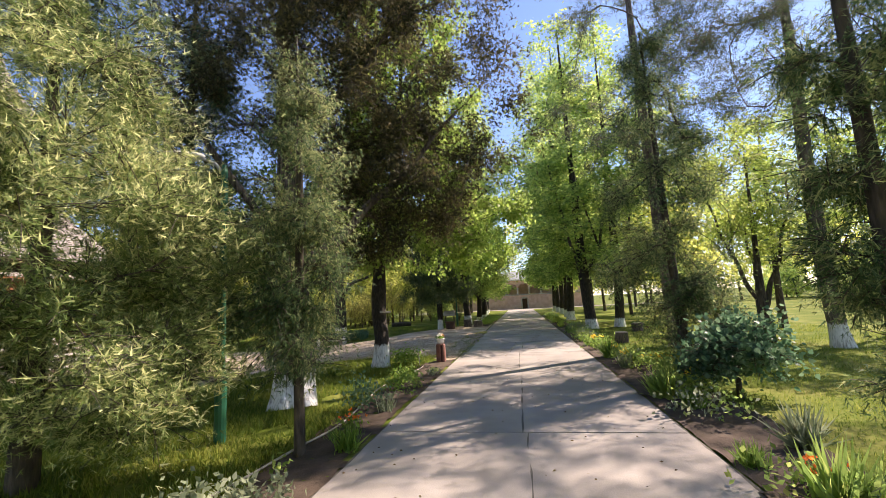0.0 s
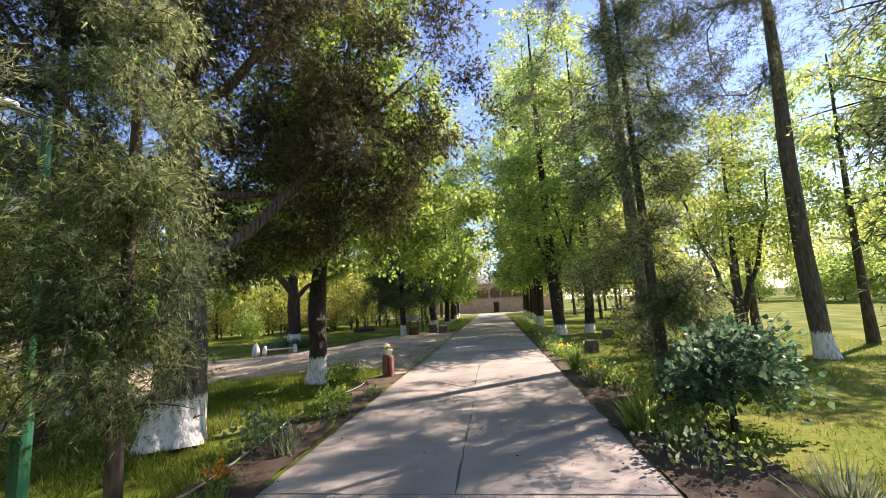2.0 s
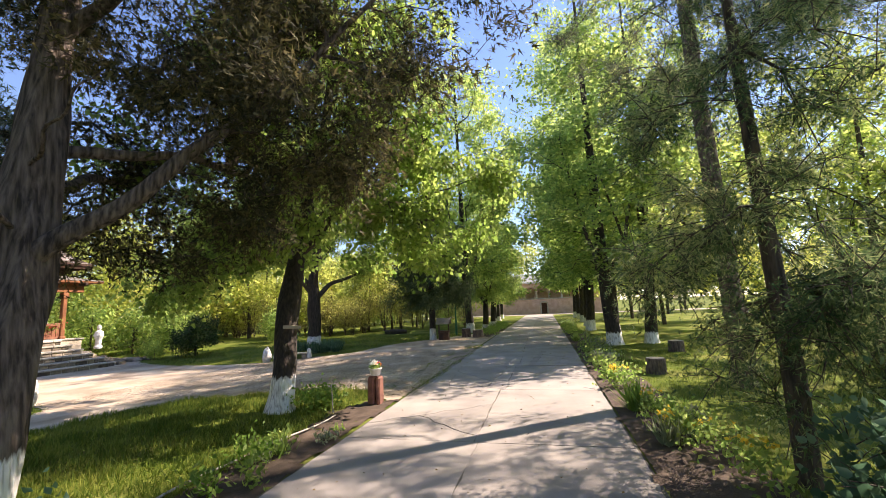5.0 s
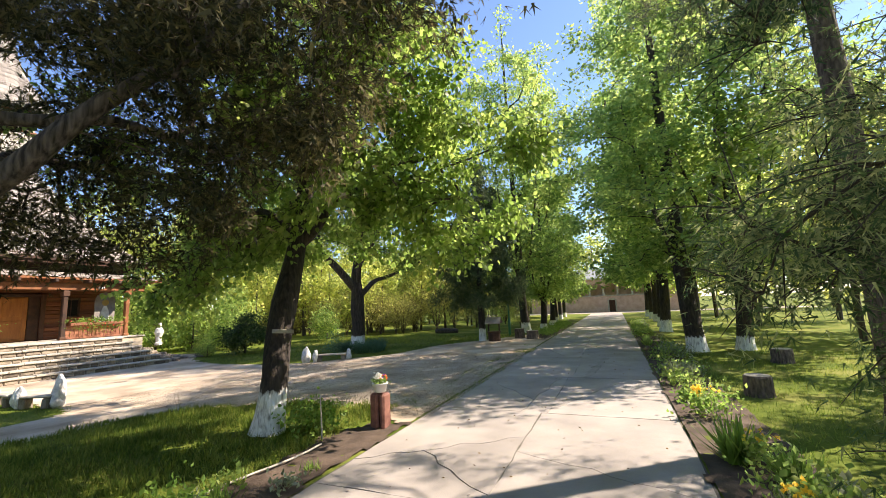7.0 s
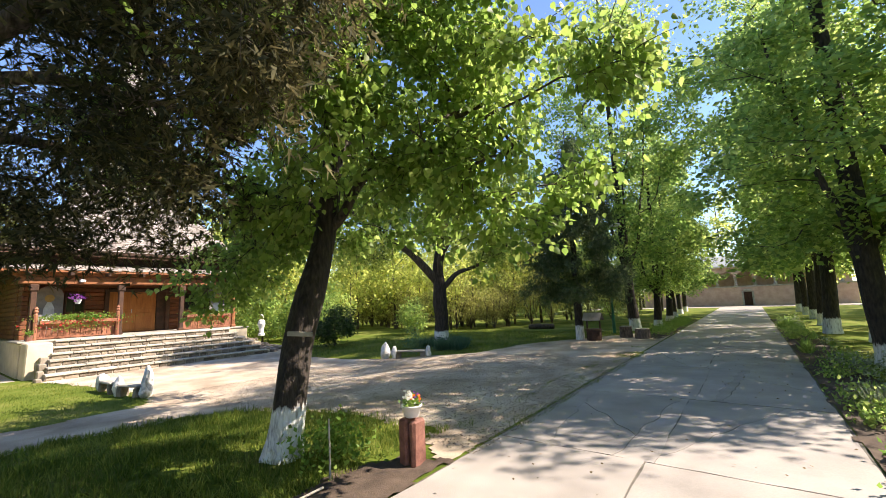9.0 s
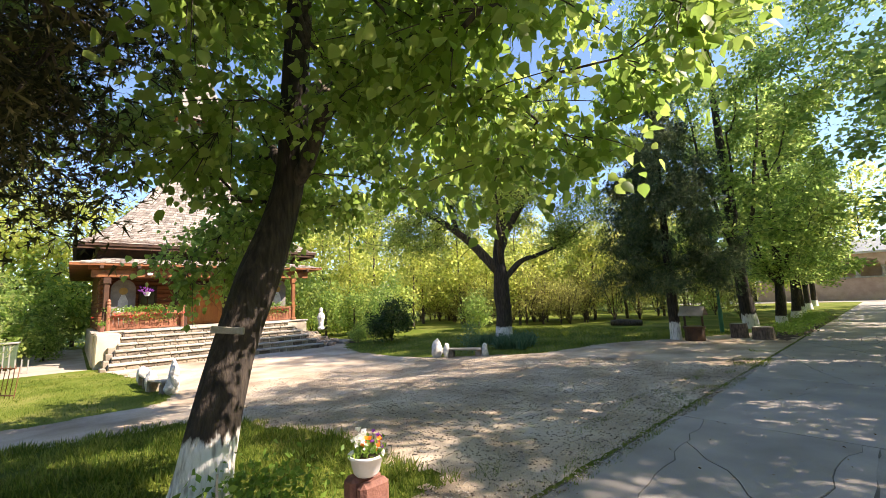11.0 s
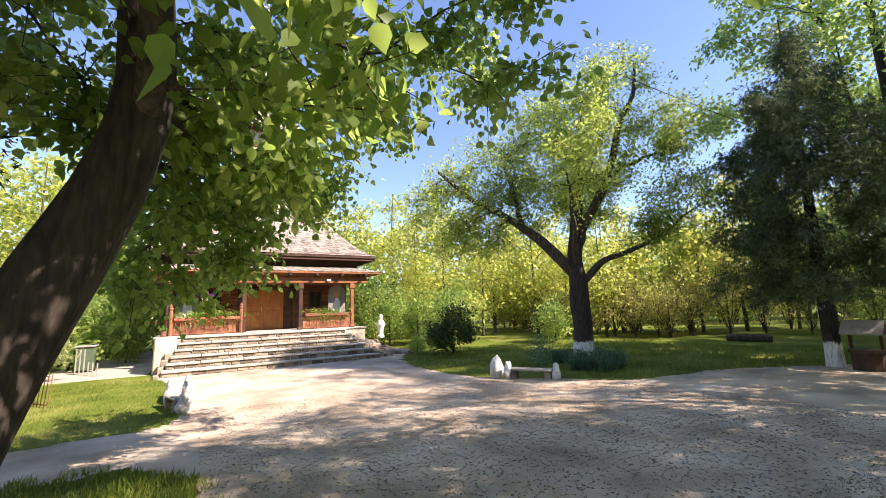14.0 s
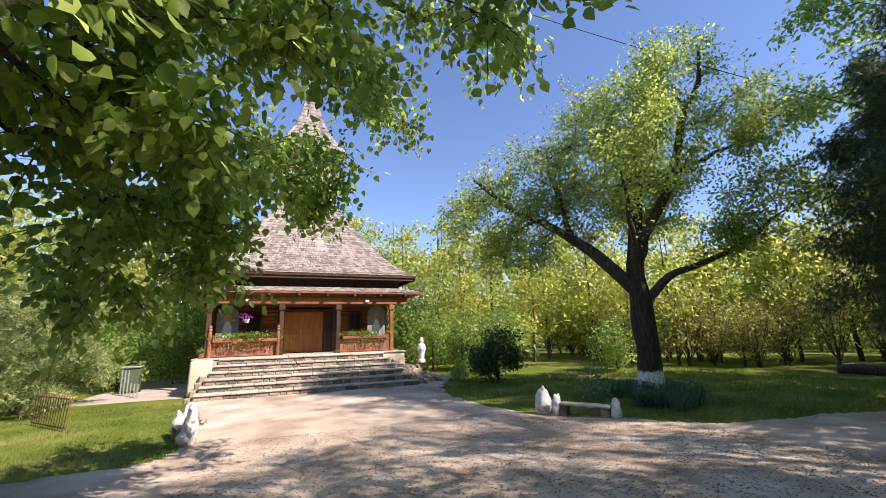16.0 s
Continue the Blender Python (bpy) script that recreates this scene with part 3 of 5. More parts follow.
# railings: boards, rails, finials and flower boxes
for y0, y1 in ((11.5, 14.02), (16.56, 18.82)):
    rail = church_part("railing", boxes((FX - 0.05, FX + 0.05, y0, y1, PZ + 0.5, PZ + 0.58), (FX - 0.03, FX + 0.03, y0, y1, PZ + 0.02, PZ + 0.1), bevel=0.012), "railwood", "reddish plank porch railing")
    nb = int((y1 - y0) / 0.16)
    for i in range(nb):
        a = y0 + (y1 - y0) * i / nb
        part("board", boxes((FX - 0.02, FX + 0.025, a + 0.006, a + (y1 - y0) / nb - 0.006, PZ + 0.1, PZ + 0.5), bevel=0.006), M["railwood"], rail)
for y in (11.5, 14.0):
    prof = [(0.07, PZ), (0.07, PZ + .95), (0.05, PZ + 1.0), (0.08, PZ + 1.06), (0.05, PZ + 1.12), (0.07, PZ + 1.17), (0.02, PZ + 1.26)]
    church_part("rail_post", lathe(prof, 8, (FX + 0.12, y)), "railwood", "rail post with turned finial")
# door
door = church_part("double_door", boxes((WX - 0.06, WX + 0.0, 14.16, 16.02, PZ + 0.02, 2.9), bevel=0.01), "doorwood", "closed honey-brown double door")
for y0 in (14.2, 15.11):
    for k in range(2):
        z0 = PZ + 0.12 + k * 0.95
        part("panel", boxes((WX + 0.001, WX + 0.028, y0 + 0.08, y0 + 0.76, z0, z0 + 0.78), bevel=0.012), M["doorwood"], door)
part("handle", boxes((WX + 0.03, WX + 0.075, 15.0, 15.03, 1.9, 2.08), bevel=0.008), M["grey_metal"], door, "metal handle")
church_part("door_leaf", boxes((WX - 0.05, WX + 0.03, 16.03, 16.42, PZ + 0.02, 2.9), bevel=0.01), "darkwood", "dark red side leaf")
church_part("door_frame", boxes((WX + .0, WX + 0.1, 13.98, 14.15, PZ, 3.02), (WX + .0, WX + 0.1, 16.425, 16.6, PZ, 3.02), (WX + .0, WX + 0.1, 14.15, 16.425, 2.905, 3.05), bevel=0.02), "darkwood", "heavy dark door frame")
for y in (12.95, 17.55):
    win = church_part("window", boxes((WX + 0.005, WX + 0.02, y - 0.26, y + 0.26, 2.05, 2.8)), "glass_dark", "small dark window")
    part("frame", boxes((WX + 0.004, WX + 0.08, y - 0.34, y - 0.26, 1.98, 2.88), (WX + 0.004, WX + 0.08, y + 0.26, y + 0.34, 1.98, 2.88), (WX + 0.004, WX + 0.08, y - 0.26, y + 0.26, 2.8, 2.88),
                        (WX + 0.004, WX + 0.08, y - 0.26, y + 0.26, 1.98, 2.05), (WX + 0.018, WX + 0.05, y - 0.018, y + 0.018, 2.05, 2.8), bevel=0.01), M["darkwood"], win)
for y in (12.0, 18.35):
    bm = bmesh.new()
    outline = [(y - 0.42, 1.2), (y + 0.42, 1.2), (y + 0.42, 2.7)] + [(y + 0.42 * math.cos(a), 2.7 + 0.4 * math.sin(a)) for a in np.linspace(0.2, math.pi - 0.2, 7)] + [(y - 0.42, 2.7)]
    f = bm.faces.new([bm.verts.new((FX - 0.72 if y > 15 else FX - 0.9, p, q)) for p, q in outline])
    r = bmesh.ops.extrude_face_region(bm, geom=[f])
    bmesh.ops.translate(bm, vec=(0.05, 0, 0), verts=[v for v in r["geom"] if isinstance(v, bmesh.types.BMVert)])
    icon = church_part("mural_panel", bm, "fresco", "faded arched wall painting")
    x = (FX - 0.72 if y > 15 else FX - 0.9) + 0.054
    bm = bmesh.new()
    bm.faces.new([bm.verts.new((x, y + 0.15 * math.cos(a), 2.6 + 0.15 * math.sin(a))) for a in np.linspace(0, 2 * math.pi, 14)[:-1]])
    part("halo", bm, M["ochre"], icon, "ochre disc")
    bm = bmesh.new()
    bm.faces.new([bm.verts.new((x, y + a, b)) for a, b in ((-.2, 1.4), (.2, 1.4), (.16, 2.2), (.06, 2.45), (-.06, 2.45), (-.16, 2.2))])
    part("painted_shape", bm, M["white"], icon)
church_part("wall_lamp", boxes((FX + 0.1, FX + 0.24, 12.68, 12.86, 3.2, 3.3), bevel=0.02), "plastic_white", "small white floodlight")
church_part("wall_lamp", boxes((FX + 0.1, FX + 0.24, 17.62, 17.8, 3.2, 3.3), bevel=0.02), "plastic_white", "small white floodlight")

# roofs
HW = 4.97           # half the upper eave
TW = 1.22           # half the tower


SHIFT = [0.0]


def square_ring(h, z, n=1, cx=CX, cy=CY):
    cx = cx + SHIFT[0]
    return [(cx + a * h, cy + b * h, z) for a, b in ((1, -1), (1, 1), (-1, 1), (-1, -1))]


def roof_point(f):
    return HW - (HW - TW) * f, 4.55 + 4.75 * f ** 1.42


def roof_shell(profile, thick):
    """Four concave slopes from (half-width, z) pairs, with a thickness below."""
    bm = bmesh.new()
    up = [[bm.verts.new(p) for p in square_ring(h, z)] for h, z in profile]
    dn = [[bm.verts.new(p) for p in square_ring(h, z - thick)] for h, z in profile]
    for a, b in zip(up, up[1:]):
        for i in range(4):
            bm.faces.new((a[i], a[(i + 1) % 4], b[(i + 1) % 4], b[i]))
    for a, b in zip(dn, dn[1:]):
        for i in range(4):
            bm.faces.new((b[i], b[(i + 1) % 4], a[(i + 1) % 4], a[i]))
    for i in range(4):
        bm.faces.new((dn[0][i], dn[0][(i + 1) % 4], up[0][(i + 1) % 4], up[0][i]))
    return bm


def shingle_rows(profile, width, sides, rng, tilt=0.03):
    """Overlapping wooden shingles laid in rows on square slopes; (half-width, z) pairs give the rows from the eave up."""
    vs, fs = [], []
    for (h0, z0), (h1, z1) in zip(profile, profile[1:]):
        for s in sides:
            n = max(2, int(2 * h0 / width))
            cut = np.sort(np.clip(np.linspace(-1, 1, n + 1) + rng.normal(0, 0.12 / n, n + 1), -1, 1))
            cut[0], cut[-1] = -1, 1
            for a, b in zip(cut[:-1], cut[1:]):
                g = 0.006 / h0
                low = rng.uniform(-0.02, 0.02)
                k = len(vs)
                dx = (h0 - h1)
                for (u, w, hh, zz) in ((a + g, 0, h0, z0), (b - g, 0, h0, z0), (b - g, 1, h1, z1), (a + g, 1, h1, z1)):
                    out = hh + (tilt if w == 0 else 0.0) * 0.6 + (low if w == 0 else 0)
                    up = zz + (tilt + rng.uniform(0, 0.008) if w == 0 else 0.004) - (0.7 * low if w == 0 else 0)
                    along = u * hh
                    p = {"f": (CX + SHIFT[0] + out, CY + along), "r": (CX + SHIFT[0] - along, CY + out), "b": (CX + SHIFT[0] - out, CY - along), "l": (CX + SHIFT[0] + along, CY - out)}[s]
                    vs.append((*p, up))
                # butt edge
                vs.append((vs[k][0], vs[k][1], vs[k][2] - tilt))
                vs.append((vs[k + 1][0], vs[k + 1][1], vs[k + 1][2] - tilt))
                fs.append((k, k + 1, k + 2, k + 3))
                fs.append((k + 4, k + 5, k + 1, k))
    return np_mesh("shingles", np.array(vs), [np.array(fs)])


rng = np.random.default_rng(5)
prof = [roof_point(f) for f in np.linspace(0, 1, 9)]
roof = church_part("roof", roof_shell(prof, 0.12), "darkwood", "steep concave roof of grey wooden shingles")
part("shingles", shingle_rows([roof_point(f) for f in np.linspace(0, 1, 36)], 0.15, "frl", rng), M["shingle"], roof, "weathered grey-brown shingles")["kind"] = "stuff"
fascia = [(CX - HW + .03, CX + HW - .06, CY + s * (HW - .09) - .05, CY + s * (HW - .09) + .05, 4.30, 4.42) for s in (-1, 1)] + [(CX + HW - .16, CX + HW - .06, CY - HW + .03, CY + HW - .03, 4.30, 4.42)]
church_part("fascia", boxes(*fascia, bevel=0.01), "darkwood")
# fills the dark gap between the roofs; its shade is put into the colour
church_part("upper_wall", boxes((CX - 4.2, CX + 4.35, CY - 4.2, CY + 4.2, 3.8, 4.5)), "darkwood", "dark filling of the gap between the roofs")
LH = 4.8


def pent_point(f):
    return LH + 0.23 - 1.6 * f, 3.66 + 0.42 * f


SHIFT[0] = 0.55
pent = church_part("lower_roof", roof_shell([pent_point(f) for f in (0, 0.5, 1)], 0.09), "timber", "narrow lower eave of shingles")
part("shingles", shingle_rows([pent_point(f) for f in np.linspace(0, 1, 6)], 0.15, "frl", rng), M["shingle"], pent)["kind"] = "stuff"
SHIFT[0] = 0.0
# dormer: a half cone leaning on the front slope
bm = bmesh.new()
tipv = bm.verts.new((CX + roof_point(0.96)[0] + 0.02, CY + 0.35, roof_point(0.96)[1] + 0.12))
base = []
for i, a in enumerate(np.linspace(-1.55, 1.55, 9)):
    base.append(bm.verts.new((CX + roof_point(0.34)[0] - 0.25 + 0.75 * math.cos(a), CY + 0.6 + 0.66 * math.sin(a), roof_point(0.34)[1] - 0.15 - 0.5 * math.cos(a))))
midr = [bm.verts.new(b.co.lerp(tipv.co, 0.5) - Vector((0.1, 0, 0.12))) for b in base]
for i in range(8):
    bm.faces.new((base[i], base[i + 1], midr[i + 1], midr[i]))
    bm.faces.new((midr[i], midr[i + 1], tipv))
church_part("dormer", bm, "shingle", "pointed shingled dormer")
# tower
tz = roof_point(1.0)[1]
shaft = []
for i in range(13):
    a = -TW + 2 * TW * i / 13
    w = 2 * TW / 13 - 0.012
    shaft += [(CX + TW - 0.06, CX + TW, CY + a, CY + a + w, tz - 1.2, 12.1), (CX + a, CX + a + w, CY - TW, CY - TW + 0.06, tz - 1.2, 12.1), (CX + a, CX + a + w, CY + TW - 0.06, CY + TW, tz - 1.2, 12.1)]
tower = church_part("tower", boxes((CX - TW + .08, CX + TW - .08, CY - TW + .08, CY + TW - .08, tz - 1, 12.2)), "darkwood", "pale plank bell tower")
for spec in shaft:
    part("plank", boxes(spec), M["slabstone"], tower)
part("moulding", boxes((CX - TW - .07, CX + TW + .07, CY - TW - .07, CY + TW + .07, 11.0, 11.12), (CX - TW - .1, CX + TW + .1, CY - TW - .1, CY + TW + .1, 11.9, 12.0), bevel=.02), M["timber"], tower)


def spire_point(f):
    h = 1.22 * (1 - f) ** 5 + 0.62 * (1 - f)
    return h + 0.02, 12.1 + 7.2 * f ** 0.9


sp = [spire_point(f) for f in np.linspace(0, 1, 14)]
spire = church_part("spire", roof_shell(sp, 0.08), "shingle", "slender shingled spire over broad eaves")
part("shingles", shingle_rows([spire_point(f) for f in np.linspace(0, 1, 30)], 0.16, "frl", rng), M["shingle"], spire)["kind"] = "stuff"
for i in range(9):
    y = CY - 1.65 + 3.3 * i / 8
    part("rafter", boxes((CX + TW, CX + 1.78, y - 0.05, y + 0.05, 11.93, 12.03), bevel=.01), M["timber"], tower)
    x = CX - 1.65 + 3.3 * i / 8
    part("rafter", boxes((x - 0.05, x + 0.05, CY + TW, CY + 1.78, 11.93, 12.03), bevel=.01), M["timber"], tower)
cr = church_part("cross", boxes((CX - .03, CX + .03, CY - .035, CY + .035, 19.2, 20.9), (CX - .025, CX + .025, CY - .5, CY + .5, 20.3, 20.38), (CX - .025, CX + .025, CY - .28, CY + .28, 20.6, 20.67), bevel=.01), "grey_metal", "pale metal cross")
part("orb", lathe([(0.02, 19.3), (0.13, 19.37), (0.17, 19.48), (0.13, 19.59), (0.02, 19.65)], 12, (CX, CY)), M["grey_metal"], cr)

# steps: each a stone slab on rough risers, wider towards the ground
steps = thing("stone_steps", "six broad rough stone steps up to the church porch", "steps", (0, 0, 0))
rs = random.Random(3)
NS = 6
for i in range(NS):
    zt = PZ - 0.02 - (i) * (PZ + 0.25) / NS
    x0 = -18.36 + i * 0.36
    y0, y1 = 11.95 - 0.1 * i, 18.3 + 0.2 * i
    st = part("step", boxes((x0 - 0.4, x0 + 0.3, y0, y1, -0.5, zt - 0.07)), M["mortar"], steps)
    a = y0
    while a < y1 - 0.3:
        w = min(rs.uniform(0.55, 1.2), y1 - a)
        part("tread_slab", boxes((x0 - 0.1, x0 + 0.38, a + 0.006, a + w - 0.006, zt - 0.068, zt + rs.uniform(-.012, .008)), bevel=0.015, jitter=0.006), M["slabstone"], st)
        a += w
    a = y0
    while a < y1 - 0.15:
        w = min(rs.uniform(0.2, 0.5), y1 - a)
        part("riser_stone", boxes((x0 + 0.26, x0 + 0.33, a + 0.012, a + w - 0.012, zt - 0.21, zt - 0.078), bevel=0.02, jitter=0.012), M["stone"], st)
        a += w
part("end_wall", boxes((-18.3, -17.4, 11.1, 11.8, -0.5, 0.95), bevel=0.04, jitter=0.02), M["plaster"], steps, "cream rendered side block")
for i in range(6):
    zt = PZ - 0.02 - i * (PZ + 0.25) / NS
    part("cheek_stone", boxes((-18.3 + i * .36, -17.98 + i * .36, 11.62 - .08 * i, 11.9 - .1 * i, -0.5, zt - .1), bevel=0.03, jitter=.015), M["stepstone"], steps)
# rough stone bank beside the steps
bank = thing("stone_bank", "heap of rough flat stones beside the church steps", "stones", (0, 0, 0))
for i in range(60):
    x, y = rs.uniform(-19.3, -16.2), rs.uniform(18.9, 21.3)
    hgt = max(0.1, 1.0 - 0.42 * (y - 18.9) - 0.28 * (x + 19.3))
    w = rs.uniform(0.18, 0.42)
    bm = boxes((-w, w, -w * .7, w * .7, -0.6, 0.05), bevel=0.04, jitter=0.05)
    ob = part("stone", bm, M["stone"], bank)
    ob.matrix_basis = pose(x, y, hgt - 0.28, rs.uniform(-8, 8), rs.uniform(-8, 8), rs.uniform(0, 180))
path = part("paving", boxes((-30, -17.6, 7.6, 10.95, -0.5, -0.27), bevel=.01), M["paving"])
tagged(path, "pinkish concrete path round the church", "pavement", kind="structure")

# ---- trees ----
T_LIME = (M["bark_lime"], M["bark_plain"], M["lf_lime"])
tree("lime_tree", "leaning lime tree with limewashed trunk beside the drive", (-2.1, 11.34),
     [(0, 0, 0, 0.28), (0, .05, .25, .225), (.02, .12, .8, .2), (-.13, .3, 1.4, .195), (-.17, .5, 2.0, .205), (-.21, .74, 2.6, .175), (-.2, .86, 3.2, .155), (-.02, .8, 4.0, .14), (.4, .7, 5.2, .11), (.6, .8, 6.6, .08), (.7, 1.0, 11.0, .03)],
     [(.3, .6, 6.2, 2.5, 2.2, 1.5), (.6, 1.0, 8.2, 2.9, 2.9, 2.0), (.5, .9, 10.6, 2.2, 2.2, 1.6), (2.2, 1.6, 3.5, 1.3, 1.2, .85), (3.0, 1.6, 4.5, 1.3, 1.3, .9), (1.4, .5, 3.7, 1.0, 1.0, .7),
      (1.9, 1.7, 2.85, .6, .5, .35), (1.0, 1.5, 2.9, .7, .6, .4), (-.5, 2.0, 3.6, 1.0, .8, .6), (-1.3, 1.5, 3.4, .9, .8, .6), (-1.2, 1.2, 5.4, 1.5, 1.4, 1.0), (2.2, 1.8, 6.2, 1.6, 1.5, 1.2), (1.6, 1.4, 5.3, 1.3, 1.2, .8), (.5, 0, 3.0, .7, .6, .4), (.3, -.4, 3.7, .9, .8, .6), (-3.2, .8, 2.7, 1.2, .9, .85), (-2.2, .8, 3.4, 1.3, 1.1, .95), (-3.9, 1.3, 2.9, 1.0, .9, .8),
      (-4.2, 2.6, 4.2, 1.0, .8, .8), (-2.6, 3.9, 5.2, 1.4, 1.3, .65), (-1.8, 4.8, 5.4, 1.1, .9, .55), (-2.0, 2.0, 4.6, 1.6, 1.4, .8), (-.2, 3.6, 4.5, 1.2, 1.0, .55), (-2.2, -.6, 4.6, 1.4, 1.4, 1.0), (1.5, -1.0, 4.6, 1.3, 1.2, .8)],
     380, 8, 74000, "heart", 0.088, T_LIME, 11, paths=((.085, [(-.2, .8, 2.9), (.5, 1.0, 3.7), (1.4, 1.3, 4.3), (2.4, 1.6, 4.5)]), (.09, [(-.2, .86, 3.1), (-1.0, .9, 3.7), (-2.2, 1.1, 3.9), (-3.4, 1.3, 3.5)]),
            (.08, [(0, .8, 4.0), (-.8, 1.7, 4.8), (-1.7, 2.9, 5.3), (-2.2, 4.0, 5.5)]), (.07, [(.1, .8, 4.3), (1.0, .6, 5.4), (1.9, .5, 6.4)]), (.06, [(.3, .7, 4.9), (-.5, .3, 6.0), (-1.2, 0, 7.2)])),
     droop=-0.75, clump=0.1, twig_len=0.5, low=.3, spread=.55, main=9, tip=.006)
tree("cedar_tree", "old juniper-like cedar with shredding bark and limewashed foot", (-2.2, 7.2),
     [(0, 0, 0, .42), (-.03, .05, .25, .33), (-.12, .2, 1.0, .29), (-.35, .5, 2.4, .27), (-.5, .65, 3.8, .22), (-.6, .75, 5.2, .18), (-.8, 1.0, 7.5, .12), (-.9, 1.1, 11.5, .04)],
     [(1.4, 2.2, 4.3, 1.7, 1.5, 1.1), (3.0, 2.4, 5.6, 1.5, 1.4, 1.1), (3.4, 2.4, 7.4, 1.5, 1.4, 1.4), (.2, 2.7, 3.5, 1.5, 1.1, .8), (-.9, 2.5, 3.1, 1.4, 1.1, .7), (-1.3, 1.7, 3.0, 1.2, 1.0, .55), (-1.0, 3.0, 4.8, 1.9, 1.5, 1.1), (-2.6, 2.4, 4.0, 1.6, 1.6, 1.0),
      (-1.2, 1.2, 6.8, 3.2, 3.0, 1.8), (-1.0, 1.2, 9.4, 2.6, 2.6, 2.2), (-3.4, -.4, 5.6, 1.8, 1.8, 1.2), (1.5, .8, 6.6, 2.2, 2.2, 1.5), (1.8, 1.0, 8.8, 2.0, 2.0, 1.6), (-3.8, 2.0, 4.2, 1.4, 1.3, .9), (-.4, -.8, 8.0, 2.4, 1.8, 1.8), (.6, 1.6, 5.4, 2.0, 1.6, 1.2), (1.2, 1.2, 10.4, 2.4, 2.2, 1.6)],
     360, 8, 92000, "frond", 0.125, (M["bark_cedar"], M["bark_cedar"], M["lf_cedar"]), 21,
     paths=((.12, [(-.3, .45, 2.3), (.35, .9, 3.0), (1.0, 1.5, 3.9), (1.9, 2.1, 5.0), (2.8, 2.4, 6.2)]), (.1, [(-.4, .6, 2.9), (-1.0, .2, 3.7), (-1.6, -.5, 5.0), (-2.2, -.9, 6.2)]), (.1, [(-.4, .6, 3.1), (-1.0, 1.4, 3.6), (-1.8, 2.4, 4.0), (-2.6, 3.0, 4.2)]),
            (.08, [(-.5, .65, 3.6), (.1, 1.6, 3.9), (.5, 2.6, 3.9), (.6, 3.3, 3.7)]), (.1, [(-.6, .75, 5.0), (.6, 1.0, 6.2), (1.8, 1.2, 7.8)]), (.035, [(-.35, .5, 2.6), (.1, -.1, 2.9), (.4, -.6, 3.0)]), (.03, [(-.4, .5, 3.3), (.2, .3, 3.7), (.9, .2, 4.1)])),
     droop=-0.25, clump=0.175, twig_len=0.5, low=.25, spread=.75, rough=.34, sides=26, bare=7, main=11, tip=.007, rise=.2)
tree("walnut_tree", "broad spreading walnut with dark limbs and limewashed foot", (-8.87, 23.5),
     [(0, 0, 0, .46), (.02, 0, .3, .34), (.06, .03, 1.2, .3), (-.03, 0, 1.9, .31), (0, 0, 2.6, .3), (-.06, -.04, 3.4, .24), (0, .2, 4.9, .19), (.1, .4, 6.2, .13), (.2, .5, 8.2, .05)],
     [(-2.4, -3.4, 5.5, 1.4, 1.4, 1.4), (-3.0, -3.6, 4.5, .9, 1.1, .8), (-1.6, -1.9, 6.8, 1.5, 1.5, 1.4), (-.4, -.3, 8.3, 1.4, 1.4, 1.2), (1.2, 1.3, 9.8, 1.3, 1.3, 1.2), (2.2, 2.2, 7.5, 1.2, 1.2, 1.3), (2.5, 2.6, 5.1, 1.2, 1.3, 1.2),
      (.8, .8, 6.5, 1.4, 1.4, 1.2), (-.8, 1.8, 5.9, 1.5, 1.3, 1.2), (1.4, -1.4, 5.9, 1.3, 1.3, 1.1), (-1.2, -1.4, 4.8, 1.1, 1.1, .6), (1.4, 1.7, 4.2, .9, .9, .5), (-1.0, -.6, 6.2, 1.6, 1.5, 1.0), (1.0, -.4, 7.8, 1.4, 1.4, 1.1), (-2.0, -2.4, 4.3, 1.0, 1.0, .6)],
     340, 7, 62000, "oval", 0.105, (M["bark_lime"], M["bark_plain"], M["lf_walnut"]), 31,
     paths=((.2, [(0, 0, 2.8), (-.65, -1.0, 4.1), (-1.1, -1.8, 4.8), (-1.7, -3.0, 5.5), (-2.1, -4.1, 6.5)]), (.17, [(0, .1, 4.2), (.87, .9, 5.9), (1.1, 1.3, 7.8), (1.5, 1.8, 9.0), (1.7, 1.9, 10.2)]),
            (.14, [(0, 0, 2.5), (.6, .95, 3.4), (1.5, 2.05, 3.8), (2.3, 2.9, 4.7)]), (.09, [(.95, 1.0, 6.3), (1.6, 1.6, 6.6), (2.3, 2.1, 6.9)]), (.13, [(0, 0, 3.2), (-.6, 1.2, 4.4), (-1.0, 2.2, 5.6)]),
            (.12, [(0, 0, 3.1), (.9, -1.0, 4.4), (1.6, -1.9, 5.6)]), (.1, [(-.9, -1.5, 4.5), (-1.2, -1.5, 5.6), (-1.4, -1.8, 6.9)])),
     droop=-0.1, clump=.16, twig_len=.6, low=.29, main=10, tip=.0085, wob=.09)
